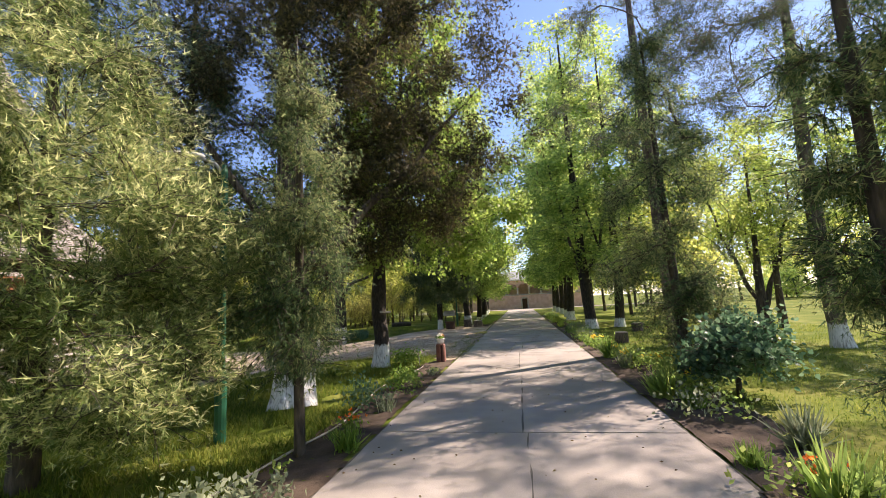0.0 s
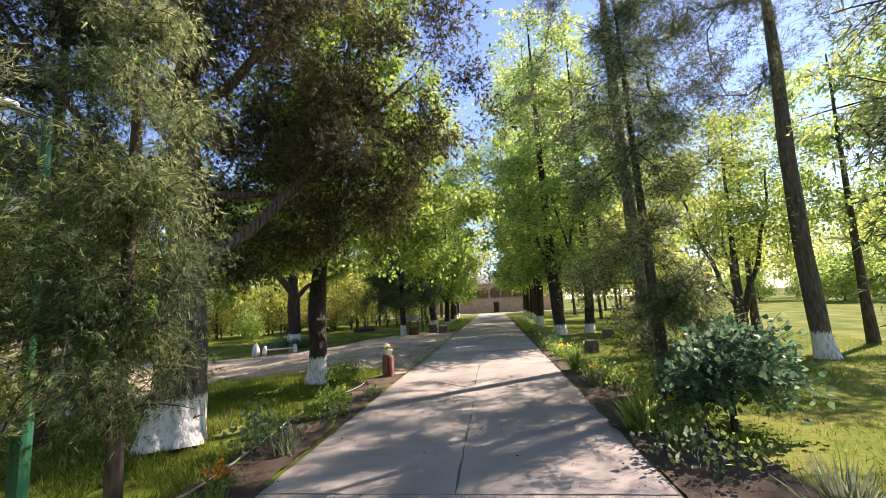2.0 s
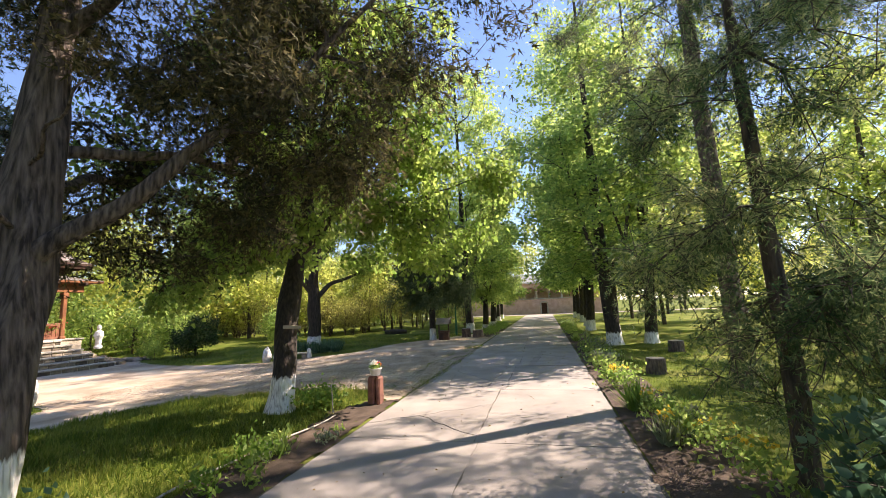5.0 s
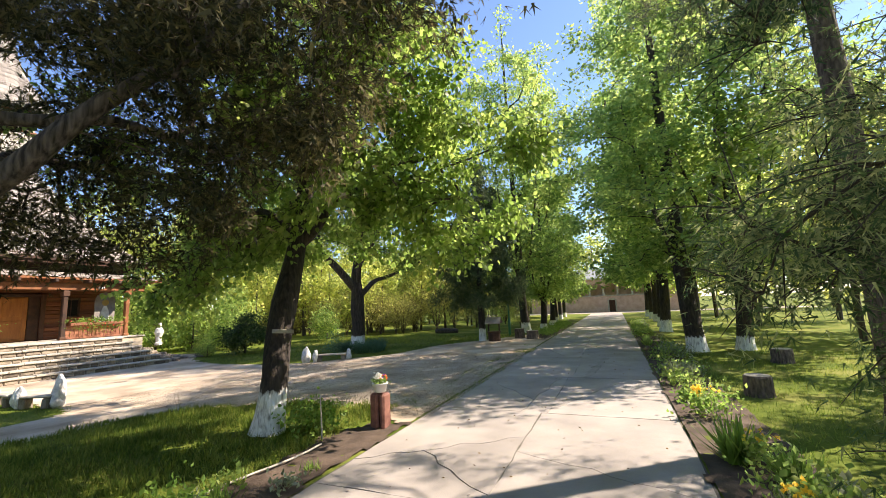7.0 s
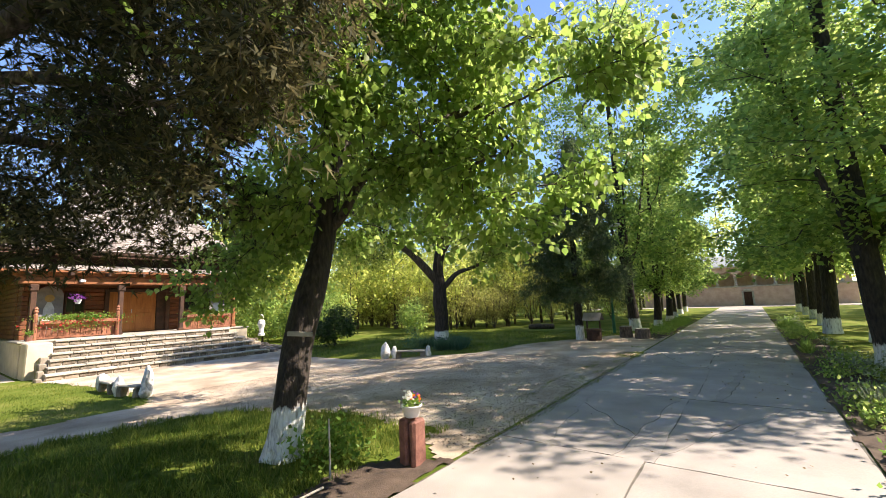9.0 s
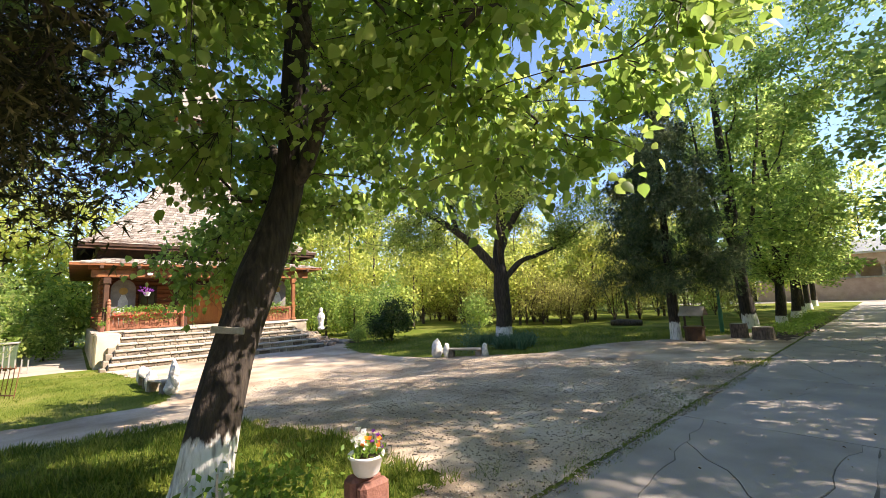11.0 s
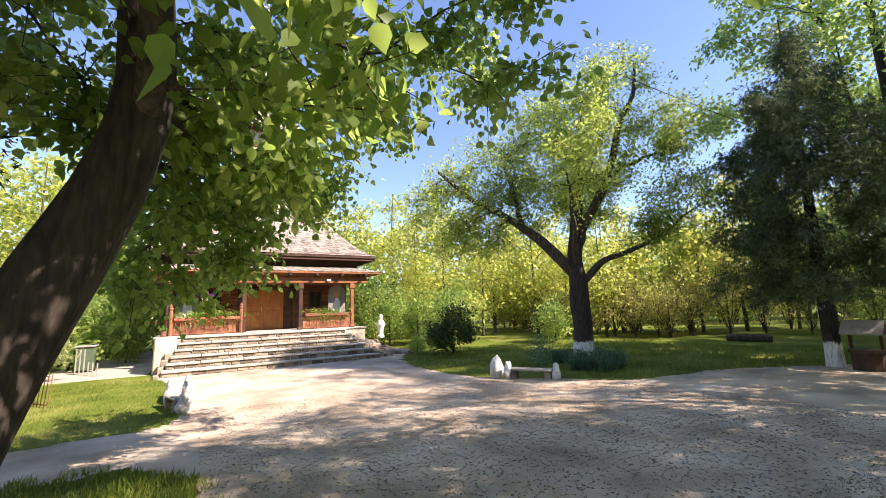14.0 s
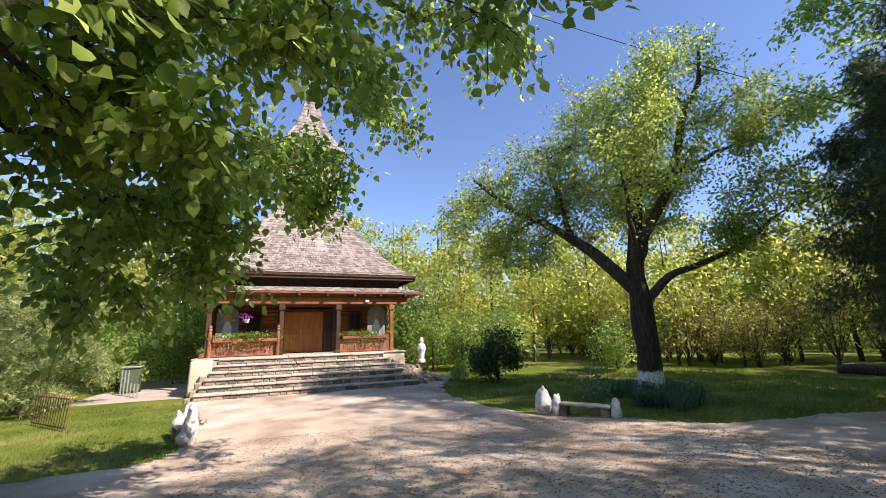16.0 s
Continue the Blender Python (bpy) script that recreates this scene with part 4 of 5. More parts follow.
tree("spruce_tree", "dark dense spruce with limewashed trunk", (-3.3, 26.0),
     [(0, 0, 0, .2), (0, 0, 1, .17), (0, 0, 3, .14), (0, 0, 5.5, .09), (0, 0, 9.4, .02)],
     [(0, 0, 2.2, 2.3, 2.3, .6), (0, 0, 3.2, 2.4, 2.4, .8), (0, 0, 4.4, 2.1, 2.1, .9), (0, 0, 5.7, 1.7, 1.7, .9), (0, 0, 7.0, 1.2, 1.2, .9), (0, 0, 8.4, .6, .6, .9)],
     150, 9, 42000, "frond", 0.15, (M["bark_lime"], M["bark_plain"], M["lf_fir"]), 41, droop=-.5, clump=.12, twig_len=.5, low=.12, rise=-.4, tip=.006, wob=.03)
pine_mats = (M["bark_pine"], M["bark_pine"], M["lf_pine"])
tree("pine_tree", "tall slender pine with high open crown", (6.15, 13.8),
     [(0, 0, 0, .24), (0, 0, .4, .19), (-.05, 0, 3, .17), (-.12, 0, 6, .15), (-.15, 0, 9, .12), (-.15, 0, 15, .04)],
     [(0, 0, 9.6, 2.8, 2.8, 1.8), (0, 0, 12.5, 2.4, 2.4, 2.0), (-.8, .2, 7.6, 2.4, 2.2, 1.3), (-.2, -.2, 5.8, 1.8, 1.8, .8)],
     90, 9, 9500, "tuft", 0.17, pine_mats, 51, droop=.15, clump=.1, twig_len=.5, low=.3, rise=-.2, bare=8, wob=.08)
tree("pine_tree", "dark pine with limewashed foot on the lawn", (9.6, 12.6),
     [(0, 0, 0, .27), (-.02, .05, .5, .2), (-.05, .1, 2.6, .18), (0, .15, 5, .16), (.15, .2, 8, .13), (.2, .2, 14, .04)],
     [(0, .4, 9.2, 3.2, 3.0, 1.8), (-1.8, 0, 8.2, 2.6, 2.2, 1.4), (0, .6, 12, 2.4, 2.4, 1.8), (-2.6, -1.2, 9.0, 1.8, 1.8, 1.2), (-1.4, -.6, 6.8, 1.6, 1.4, .8)],
     90, 9, 10000, "tuft", 0.18, (M["bark_pale"], M["bark_pine"], M["lf_pine"]), 52, droop=.1, clump=.12, twig_len=.55, low=.4, rise=-.1, wob=.08)
tree("pine_tree", "broad dark pine at the side of the lawn", (10.9, 8.6),
     [(0, 0, 0, .28), (0, 0, .5, .22), (.05, 0, 3, .19), (0, .1, 6, .16), (-.1, .1, 9, .12), (-.1, .1, 13, .04)],
     [(-.6, 0, 6.6, 2.8, 2.6, 1.3), (0, .3, 8.8, 2.8, 2.8, 1.5), (0, 0, 11.4, 2.2, 2.2, 1.6)],
     80, 9, 8500, "tuft", 0.19, pine_mats, 53, droop=.1, clump=.13, twig_len=.55, low=.35, rise=-.1, wob=.08)
# the last tree stands out of view, added to shade the near lawn
for at, s in (((12.2, 14.6), 61), ((11.6, 18.5), 62), ((14.5, 11.0), 63), ((11.6, 6.8), 65)):
    tree("maple_tree", "young leafy park tree on the lawn", at, [(0, 0, 0, .15), (0, 0, 1.2, .12), (.1, .1, 3, .09), (.2, 0, 8.5, .02)],
         [(0, 0, 4.8, 2.1, 2.1, 2.1), (.3, .2, 7.2, 1.8, 1.8, 1.7)], 60, 6, 9000, "oval", .13, (M["bark_plain"], M["bark_plain"], M["lf_row"]), s, clump=.16, low=.2, main=3)
tree("maple_tree", "small multi-stemmed maple on the lawn", (8.75, 14.1), [(0, 0, 0, .19), (-.02, 0, .7, .15), (-.05, 0, 1.2, .14), (0, 0, 2.2, .08), (.1, 0, 5.8, .02)],
     [(0, 0, 4.6, 1.8, 1.8, 1.5), (.2, 0, 3.1, 1.5, 1.5, .8), (-.5, 0, 5.9, 1.2, 1.2, 1.0)], 80, 6, 9500, "oval", .1, (M["bark_plain"], M["bark_plain"], M["lf_walnut"]), 64,
     paths=((.08, [(0, 0, .9), (-.4, .1, 2.0), (-.8, .2, 3.4), (-1.1, .3, 4.8)]), (.08, [(0, 0, 1.0), (.4, -.1, 2.1), (.8, -.2, 3.5), (1.0, -.3, 4.9)]), (.06, [(0, 0, 1.3), (.1, .5, 2.6), (.2, .9, 4.2)])),
     clump=.14, twig_len=.5, low=.15, main=6)
# conifers by the drive
B2 = (M["bark_plain"], M["bark_plain"])
tree("thuja_tree", "slim thuja with drooping sunlit sprays beside the drive", (-0.85, 5.0), [(0, 0, 0, .065), (0, 0, 1, .055), (.02, .02, 3, .045), (0, 0, 5.2, .01)],
     [(0, 0, 1.5, .42, .42, .6), (-.05, .05, 2.3, .6, .6, .8), (0, 0, 3.3, .55, .55, .8), (0, 0, 4.4, .32, .32, .6)], 110, 8, 24000, "spray", .07, (*B2, M["lf_thuja"]), 71,
     droop=-.6, clump=.07, twig_len=.32, low=.17, spread=.6, rise=-.2, tip=.004)
tree("thuja_tree", "big bright thuja with loose yellow-green sprays", (-3.3, 4.0), [(0, 0, 0, .13), (0, 0, 1, .11), (0, 0, 3, .08), (0, 0, 6.6, .02)],
     [(.5, .1, 1.2, 1.75, 1.4, .8), (.4, 0, 2.4, 1.7, 1.5, 1.0), (.1, 0, 3.9, 1.4, 1.3, 1.1), (0, 0, 5.5, .95, .95, 1.1)], 260, 9, 66000, "spray", .095, (*B2, M["lf_thuja_light"]), 72,
     droop=.15, clump=.09, twig_len=.42, low=.08, spread=.4, rise=-.2, tip=.005)
tree("thuja_tree", "dark thuja hanging over the drive edge", (4.8, 9.3), [(0, 0, 0, .1), (0, 0, 1, .09), (-.05, 0, 3, .07), (-.1, 0, 7.2, .015)],
     [(0, 0, 1.1, 1.0, 1.0, .6), (-.1, 0, 2.1, 1.25, 1.25, .9), (-.1, 0, 3.5, 1.25, 1.25, 1.0), (0, 0, 5.0, 1.0, 1.0, 1.0), (0, 0, 6.4, .55, .55, .9)], 170, 9, 38000, "spray", .08, (*B2, M["lf_thuja"]), 73,
     droop=-.3, clump=.08, twig_len=.4, low=.08, spread=.5, rise=-.2, tip=.005)
tree("thuja_tree", "tall dark thuja behind the green lamp", (-4.7, 7.5), [(0, 0, 0, .16), (0, 0, 1, .13), (0, 0, 4, .09), (0, 0, 8.6, .02)],
     [(0, 0, 2.1, 1.3, 1.3, .7), (0, 0, 3.4, 1.5, 1.5, 1.0), (0, 0, 5.0, 1.3, 1.3, 1.1), (0, 0, 6.8, .9, .9, 1.1)], 120, 8, 24000, "spray", .13, (*B2, M["lf_thuja"]), 77,
     droop=-.3, clump=.11, twig_len=.42, low=.14, spread=.5, rise=-.2, tip=.005)
tree("thuja_tree", "green thuja at the lawn edge", (4.2, 3.75), [(0, 0, 0, .08), (0, 0, 1, .07), (0, 0, 3, .05), (0, 0, 5.4, .015)],
     [(0, 0, 1.0, .4, .4, .6), (0, 0, 2.2, .5, .5, .9), (0, 0, 3.5, .45, .45, .9), (0, 0, 4.7, .25, .25, .7)], 90, 8, 18000, "spray", .07, (*B2, M["lf_thuja"]), 74,
     droop=-.4, clump=.06, twig_len=.25, low=.1, spread=.5, rise=-.2, tip=.004)
tree("viburnum_shrub", "blue-green broadleaf shrub at the lawn edge", (4.85, 7.5), [(0, 0, 0, .045), (0, 0, .4, .035), (.05, 0, 1.0, .015)],
     [(0, 0, .7, .75, .75, .45), (.25, .3, .9, .5, .5, .4), (-.2, -.2, .75, .5, .5, .35)], 60, 7, 4600, "heart", .07, (*B2, M["lf_shrub"]), 75, droop=0.05, clump=.07, twig_len=.26, low=.1, category="shrub", tip=.004)
tree("juniper_bush", "rounded yellow-green conifer hedge bush", (-16.4, 7.2), [(0, 0, 0, .1), (0, 0, 1.5, .07), (0, 0, 3.2, .02)],
     [(0, 0, 1.0, 2.2, 1.9, 1.0), (-.4, -.6, 1.9, 2.1, 1.9, 1.1), (-1.5, -1.5, 2.1, 2.0, 2.0, 1.2), (-.5, -.4, 2.9, 1.8, 1.7, 1.1)], 150, 9, 26000, "spray", .17, (*B2, M["lf_thuja_light"]), 76, droop=.3, clump=.12, twig_len=.45, low=.05, category="shrub", far_off=True)
# avenue limes: two grown once and repeated close by, a lighter one for the far end
ROW = []
for k, (s, lean, n, goals, size, at) in enumerate(((81, .1, 21000, 150, .185, (5.1, 30.4)), (82, -.12, 36000, 190, .185, (-2.2, 31.3)), (83, .05, 8000, 70, .36, (5.7, 51)))):
    ROW.append(tree("avenue_lime", "avenue lime tree with limewashed foot and dense crown", at,
                    [(0, 0, 0, .34), (0, 0, .3, .27), (lean, 0, 1.6, .24), (lean * 2, .05, 3.4, .22), (lean * 2, .1, 7, .17), (lean * 3, .1, 13, .1), (lean * 3, .1, 20.5, .03)],
                    [(0, 0, 6.0, 3.3, 3.3, 1.8), (.3, 0, 9.0, 3.9, 3.9, 2.2), (0, .3, 12.4, 3.9, 3.9, 2.3), (-1.4, -1.2, 4.2, 1.9, 1.9, 1.0), (1.5, 1.0, 4.0, 1.9, 1.9, 1.0), (1.3, -1.4, 4.4, 1.7, 1.7, 1.0), (-1.4, 1.5, 4.4, 1.7, 1.7, 1.0), (0, 0, 15.8, 3.4, 3.4, 2.2), (0, 0, 18.8, 2.5, 2.5, 1.8)] + ([(-3.0, -2.2, 8.0, 2.4, 2.3, 1.9), (-3.2, -2.4, 11.8, 2.4, 2.4, 1.9), (-2.4, -1.8, 14.8, 2.0, 2.0, 1.6), (2.5, -1.6, 8.6, 2.2, 2.2, 1.9), (2.4, -1.2, 12.4, 2.2, 2.2, 1.9)] if k == 1 else []),
                    goals, 6, n, "oval", size, (M["bark_lime"], M["bark_plain"], M["lf_row"]), s,
                    paths=((.13, [(lean * 2, 0, 2.8), (.4, .25, 4.4), (.8, .5, 7.0), (1.2, .9, 10.5)]), (.12, [(lean * 2, 0, 3.0), (-.6, -.2, 4.8), (-1.0, -.5, 7.5), (-1.3, -.8, 11)]), (.13, [(lean * 2, 0, 3.2), (.1, -.7, 5.0), (.3, -1.3, 8)])),
                    droop=-.4, clump=.2, twig_len=.8, low=.16, group="avenue limes", main=5, tip=.011, wob=.09, far_off=True, step=.5))
rt = random.Random(9)
for x, y, wide, tall, k in ((5.15, 21.9, 1.1, .8, 0), (6.5, 22.3, .9, .74, 1), (5.9, 27.2, 1.1, .8, 0), (5.4, 35.2, 1, .95, 0), (5.6, 41, .9, .9, 2), (5.7, 46, .85, .9, 2),
                            (-1.75, 34.8, .85, .58, 0), (-1.75, 39.2, .85, .6, 0), (-2.1, 44, .8, .7, 2), (-2.3, 49, .75, .75, 2), (-2.6, 55, .75, .8, 2)):
    copy_thing(ROW[k], pose(x, y, -0.03, 0, 0, rt.uniform(0, 360)) @ Matrix.Diagonal((wide, wide, tall, 1)))
# woodland behind: three kinds grown once, then repeated
WOOD = []
for k in range(3):
    WOOD.append(tree("woodland_tree", "slender yellow-green tree of the wood edge", ((-14.5, 33.5), (-11.5, 36), (-9.0, 41))[k], [(0, 0, 0, .09), (.05, 0, 1.5, .07), (.1, .1, 3.5, .05), (.1, .1, 7.2, .015)],
                     [(0, 0, 3.8, 2.0, 2.0, 1.8), (.2, 0, 5.8, 1.7, 1.7, 1.5), (-.6, .5, 2.2, 1.5, 1.5, .8)], 40, 5, 2300, "oval", .23, (*B2, M["lf_wood"]), 91 + k,
                     clump=.22, twig_len=.7, low=.1, group="woodland trees", far_off=True, step=.6, tip=.009))
for i in range(60):
    for _ in range(30):
        x, y = rt.uniform(-46, -4), rt.uniform(28, 58)
        if y > 30 + 0.10 * abs(x + 14) and not (x > -9.5 and y < 40) and not (x < -36 and y < 24):
            break
    s = rt.uniform(.75, 1.25) * (1.0 if y < 40 else 1.15)
    copy_thing(rt.choice(WOOD), pose(x, y, ground_z(x, y) - 0.03, 0, 0, rt.uniform(0, 360)) @ Matrix.Scale(s, 4))
for x, y, s in ((-34, 4, 1.5), (-36, 9, 1.6), (-37, 14, 1.5), (-36, 20, 1.7), (-33, 24, 1.5), (-30, 26, 1.4), (-26, 26, 1.2), (-23, 24.5, .95), (-27, 29, 1.5), (-40, 17, 1.9), (-41, 25, 1.9), (-43, 32, 2.1), (-29, 5.5, 1.0),
                (-27, 3.0, 1.1), (-24, 2.0, 1.1), (-21, 0, 1.1), (-20, -6, 1.2), (-19, -12, 1.2), (-33, -2, 1.6), (-44, 40, 2.0), (-22, 30, 1.2), (-20, 27.5, .9), (-12, -3, 1.1), (-11, -9, 1.1)):
    copy_thing(rt.choice(WOOD), pose(x, y, ground_z(x, y) - 0.03, 0, 0, rt.uniform(0, 360)) @ Matrix.Scale(s, 4))
# far trees across the right-hand lawn
for i in range(30):
    x, y = rt.uniform(40, 62), -10 + i * 3.4
    copy_thing(rt.choice(WOOD), pose(x, y, -0.03, 0, 0, rt.uniform(0, 360)) @ Matrix.Scale(rt.uniform(1.5, 2.3), 4))
for x, y, s in ((10.5, 25, 1.3), (13, 30, 1.5), (10, 34, 1.5), (15, 38, 1.6), (10, 44, 1.7), (15, 52, 1.8), (11, 60, 1.9), (18, 58, 1.9), (24, 62, 2), (30, 60, 2), (-8, 62, 1.9), (-13, 58, 1.9), (-10, 74, 2), (16, 76, 2), (22, 70, 2), (-18, 66, 2), (0, 80, 2.2), (8, 82, 2.2)):
    copy_thing(rt.choice(WOOD), pose(x, y, -0.03, 0, 0, rt.uniform(0, 360)) @ Matrix.Scale(s, 4))
# thicket under the wood's edge: many thin stems and thin young leaves
BRUSH = []
for k in range(2):
    r2 = random.Random(40 + k)
    stems = tuple((.022, [(0, 0, .05), (.25 * math.cos(a), .25 * math.sin(a), .7), (.6 * math.cos(a), .6 * math.sin(a), 1.6), (.8 * math.cos(a + .3), .8 * math.sin(a + .3), r2.uniform(2.0, 2.8))]) for a in [r2.uniform(0, 6.28) for _ in range(7)])
    BRUSH.append(tree("thicket_shrub", "many-stemmed thicket shrub with thin young leaves", ((-12.5, 31.6), (-16.5, 30.8))[k], [(0, 0, 0, .06), (0, 0, .3, .04), (0, 0, 2.4, .012)],
                      [(0, 0, 2.0, 1.2, 1.2, .7), (.3, .2, 1.2, 1.1, 1.1, .6), (-.3, -.2, 2.5, .9, .9, .5)], 30, 4, 1300, "oval", .12, (*B2, M["lf_brush"]), 191 + k, paths=stems,
                      clump=.16, twig_len=.45, low=0, category="shrub", group="thicket shrubs", far_off=True, step=.6))
for i in range(52):
    x = -27 + 23.5 * rt.random()
    y = 30.6 + .14 * abs(x + 13) + 6 * rt.random() ** 1.6 + (5 if x > -9.5 else 0)
    copy_thing(BRUSH[i % 2], pose(x, y, ground_z(x, y) - .03, 0, 0, rt.uniform(0, 360)) @ Matrix.Scale(rt.uniform(.7, 1.35), 4))
# bushes beside the church and at the wood's edge
tree("laurel_bush", "dark glossy evergreen bush at the forecourt edge", (-14.5, 21.9), [(0, 0, 0, .05), (0, 0, .5, .04), (0, 0, 1.7, .02)],
     [(0, 0, .9, 1.0, .9, .6), (.15, .1, 1.5, .75, .75, .55), (-.5, -.3, .8, .6, .6, .45)], 70, 6, 5200, "oval", .12, (*B2, M["lf_bush"]), 97, clump=.11, twig_len=.35, low=.1, category="shrub")
BUSH = tree("bush", "rounded green bush beside the church", (-17.2, 23.1), [(0, 0, 0, .05), (0, 0, .5, .04), (0, 0, 1.6, .02)],
            [(0, 0, 1.0, 1.0, 1.0, .8), (.2, .2, 1.7, .8, .8, .7)], 40, 5, 2400, "oval", .14, (*B2, M["lf_row"]), 98, clump=.14, twig_len=.4, low=.1, category="shrub", far_off=True, step=.5)
for x, y, s in ((-19.6, 22.8, 1.2), (-21.4, 21.9, 1.3), (-13.5, 27, .9), (-21.5, 8.0, 1.2), (-24, 7.2, 1.6), (-27, 8.4, 1.6), (-18.6, 24.5, 1.4), (-16.9, 21.4, .4), (-15.9, 20.9, .34)):
    copy_thing(BUSH, pose(x, y, ground_z(x, y) - 0.02, 0, 0, rt.uniform(0, 360)) @ Matrix.Scale(s, 4))
for x, y, s in ((-33, 10.5, 1.3), (-32, 7.5, 1.2), (-31, 3.5, 1.2), (-28, 0.5, 1.1), (-24.5, -2, 1.1), (-22, 3.6, 1.3), (-26.5, 5.6, 1.4), (-34, 6, 1.9)):
    copy_thing(rt.choice(WOOD), pose(x, y, ground_z(x, y) - .03, 0, 0, rt.uniform(0, 360)) @ Matrix.Scale(s, 4))
for i in range(18):
    copy_thing(BUSH, pose(37 + rt.uniform(-2, 2), 4 + i * 3.6, -.03, 0, 0, rt.uniform(0, 360)) @ Matrix.Scale(rt.uniform(1.6, 2.4), 4))
for i in range(16):
    copy_thing(BUSH, pose(rt.uniform(-34, -6), rt.uniform(42, 52), -.03, 0, 0, rt.uniform(0, 360)) @ Matrix.Scale(rt.uniform(1.3, 2.0), 4))
for x, y, s in ((-30, 9.5, 2.0), (-31, 12.5, 2.0), (-23.5, 9.6, .8), (-25, 22.6, 1.7), (-28.5, 23.2, 2.2), (-32, 22, 2.5), (-24.5, 4.5, 1.9), (-28, 5.5, 2.2), (-31.5, 8, 2.4), (-21, 3.5, 1.5)):
    copy_thing(BUSH, pose(x, y, ground_z(x, y) - .03, 0, 0, rt.uniform(0, 360)) @ Matrix.Scale(s, 4))
# the place goes on behind the walker
for x, y, s in ((-2.2, -4, 1.0), (5.0, -3, 1.0), (-1.9, -10, 1.0), (5.2, -9, 1.0), (12, -4, 1.0)):
    copy_thing(rt.choice(WOOD), pose(x, y, -0.03, 0, 0, rt.uniform(0, 360)) @ Matrix.Scale(s * 1.7, 4))

# ---- palace at the end of the drive ----
PY = 70.0
palace = thing("palace", "pink brick palace with an arcaded loggia upstairs", "building", (0, 0, 0))


def palace_part(name, bm, mat, label="", up=None):
    return part(name, bm, M[mat], up or palace, label)


palace_part("wall", boxes((-9, 1.9, PY, PY + 6, -0.2, 2.3), (3.0, 12, PY, PY + 6, -0.2, 2.3), (1.9, 3.0, PY, PY + 6, 1.85, 2.3), (1.9, 3.0, PY + .5, PY + 6, -0.2, 1.85)), "brick_pink", "lower wall of worn pink brick")
pdoor = palace_part("door", boxes((2.05, 2.85, PY + 0.25, PY + 0.33, -0.1, 1.65), bevel=.02), "darkwood", "dark arched door")
palace_part("door_surround", boxes((1.85, 2.05, PY - .06, PY + .3, -.1, 1.75), (2.85, 3.05, PY - .06, PY + .3, -.1, 1.75), (2.05, 2.85, PY - .06, PY + .3, 1.66, 1.95), bevel=.05), "slabstone", "pale stone door surround")
palace_part("string_course", boxes((-9, 12, PY - .08, PY - .002, 2.22, 2.36), bevel=.02), "slabstone")
palace_part("loggia_floor", boxes((-9, 12, PY, PY + 6, 2.305, 2.4)), "slabstone")
palace_part("loggia_back", boxes((-9, 12, PY + 2.4, PY + 2.8, 2.4, 4.7)), "brick_pink")
cols = np.arange(-8.1, 11, 1.9)
for x in cols:
    c = palace_part("column", lathe([(.2, 2.4), (.2, 2.5), (.14, 2.58), (.13, 3.25), (.2, 3.35), (.24, 3.46)], 12, (x, PY + .25)), "slabstone", "carved pale stone column")
bm = bmesh.new()
for x0, x1 in zip(cols, cols[1:]):
    xm, r = (x0 + x1) / 2, (x1 - x0) / 2 - .12
    arc = [(xm + r * math.cos(a), 3.46 + r * .85 * math.sin(a)) for a in np.linspace(0, math.pi, 11)]
    for y in (PY, PY + .5):
        for (ax_, az), (bx, bz) in zip(arc, arc[1:]):
            q = [bm.verts.new(p) for p in ((ax_, y, az), (bx, y, bz), (bx, y, 4.7), (ax_, y, 4.7))]
            bm.faces.new(q)
    for (ax_, az), (bx, bz) in zip(arc, arc[1:]):
        bm.faces.new([bm.verts.new(p) for p in ((ax_, PY, az), (ax_, PY + .5, az), (bx, PY + .5, bz), (bx, PY, bz))])
    for xa, xb in ((x0, xm - r), (xm + r, x1)):
        for y in (PY, PY + .5):
            bm.faces.new([bm.verts.new(p) for p in ((xa, y, 3.46), (xb, y, 3.46), (xb, y, 4.7), (xa, y, 4.7))])
palace_part("arcade", bm, "brick_pink", "row of round brick arches")
palace_part("cornice", boxes((-9.3, 12.3, PY - .35, PY + 6.3, 4.7, 4.9), bevel=.04), "white", "pale cornice")
bm = bmesh.new()
v = [bm.verts.new(p) for p in ((-9.4, PY - .4, 4.905), (12.4, PY - .4, 4.905), (12.4, PY + 6.4, 4.905), (-9.4, PY + 6.4, 4.905), (-7, PY + 3, 6.4), (10, PY + 3, 6.4))]
for f in ((0, 1, 5, 4), (1, 2, 5), (2, 3, 4, 5), (3, 0, 4)):
    bm.faces.new([v[i] for i in f])
palace_part("roof", bm, "grey_metal", "low grey metal roof")


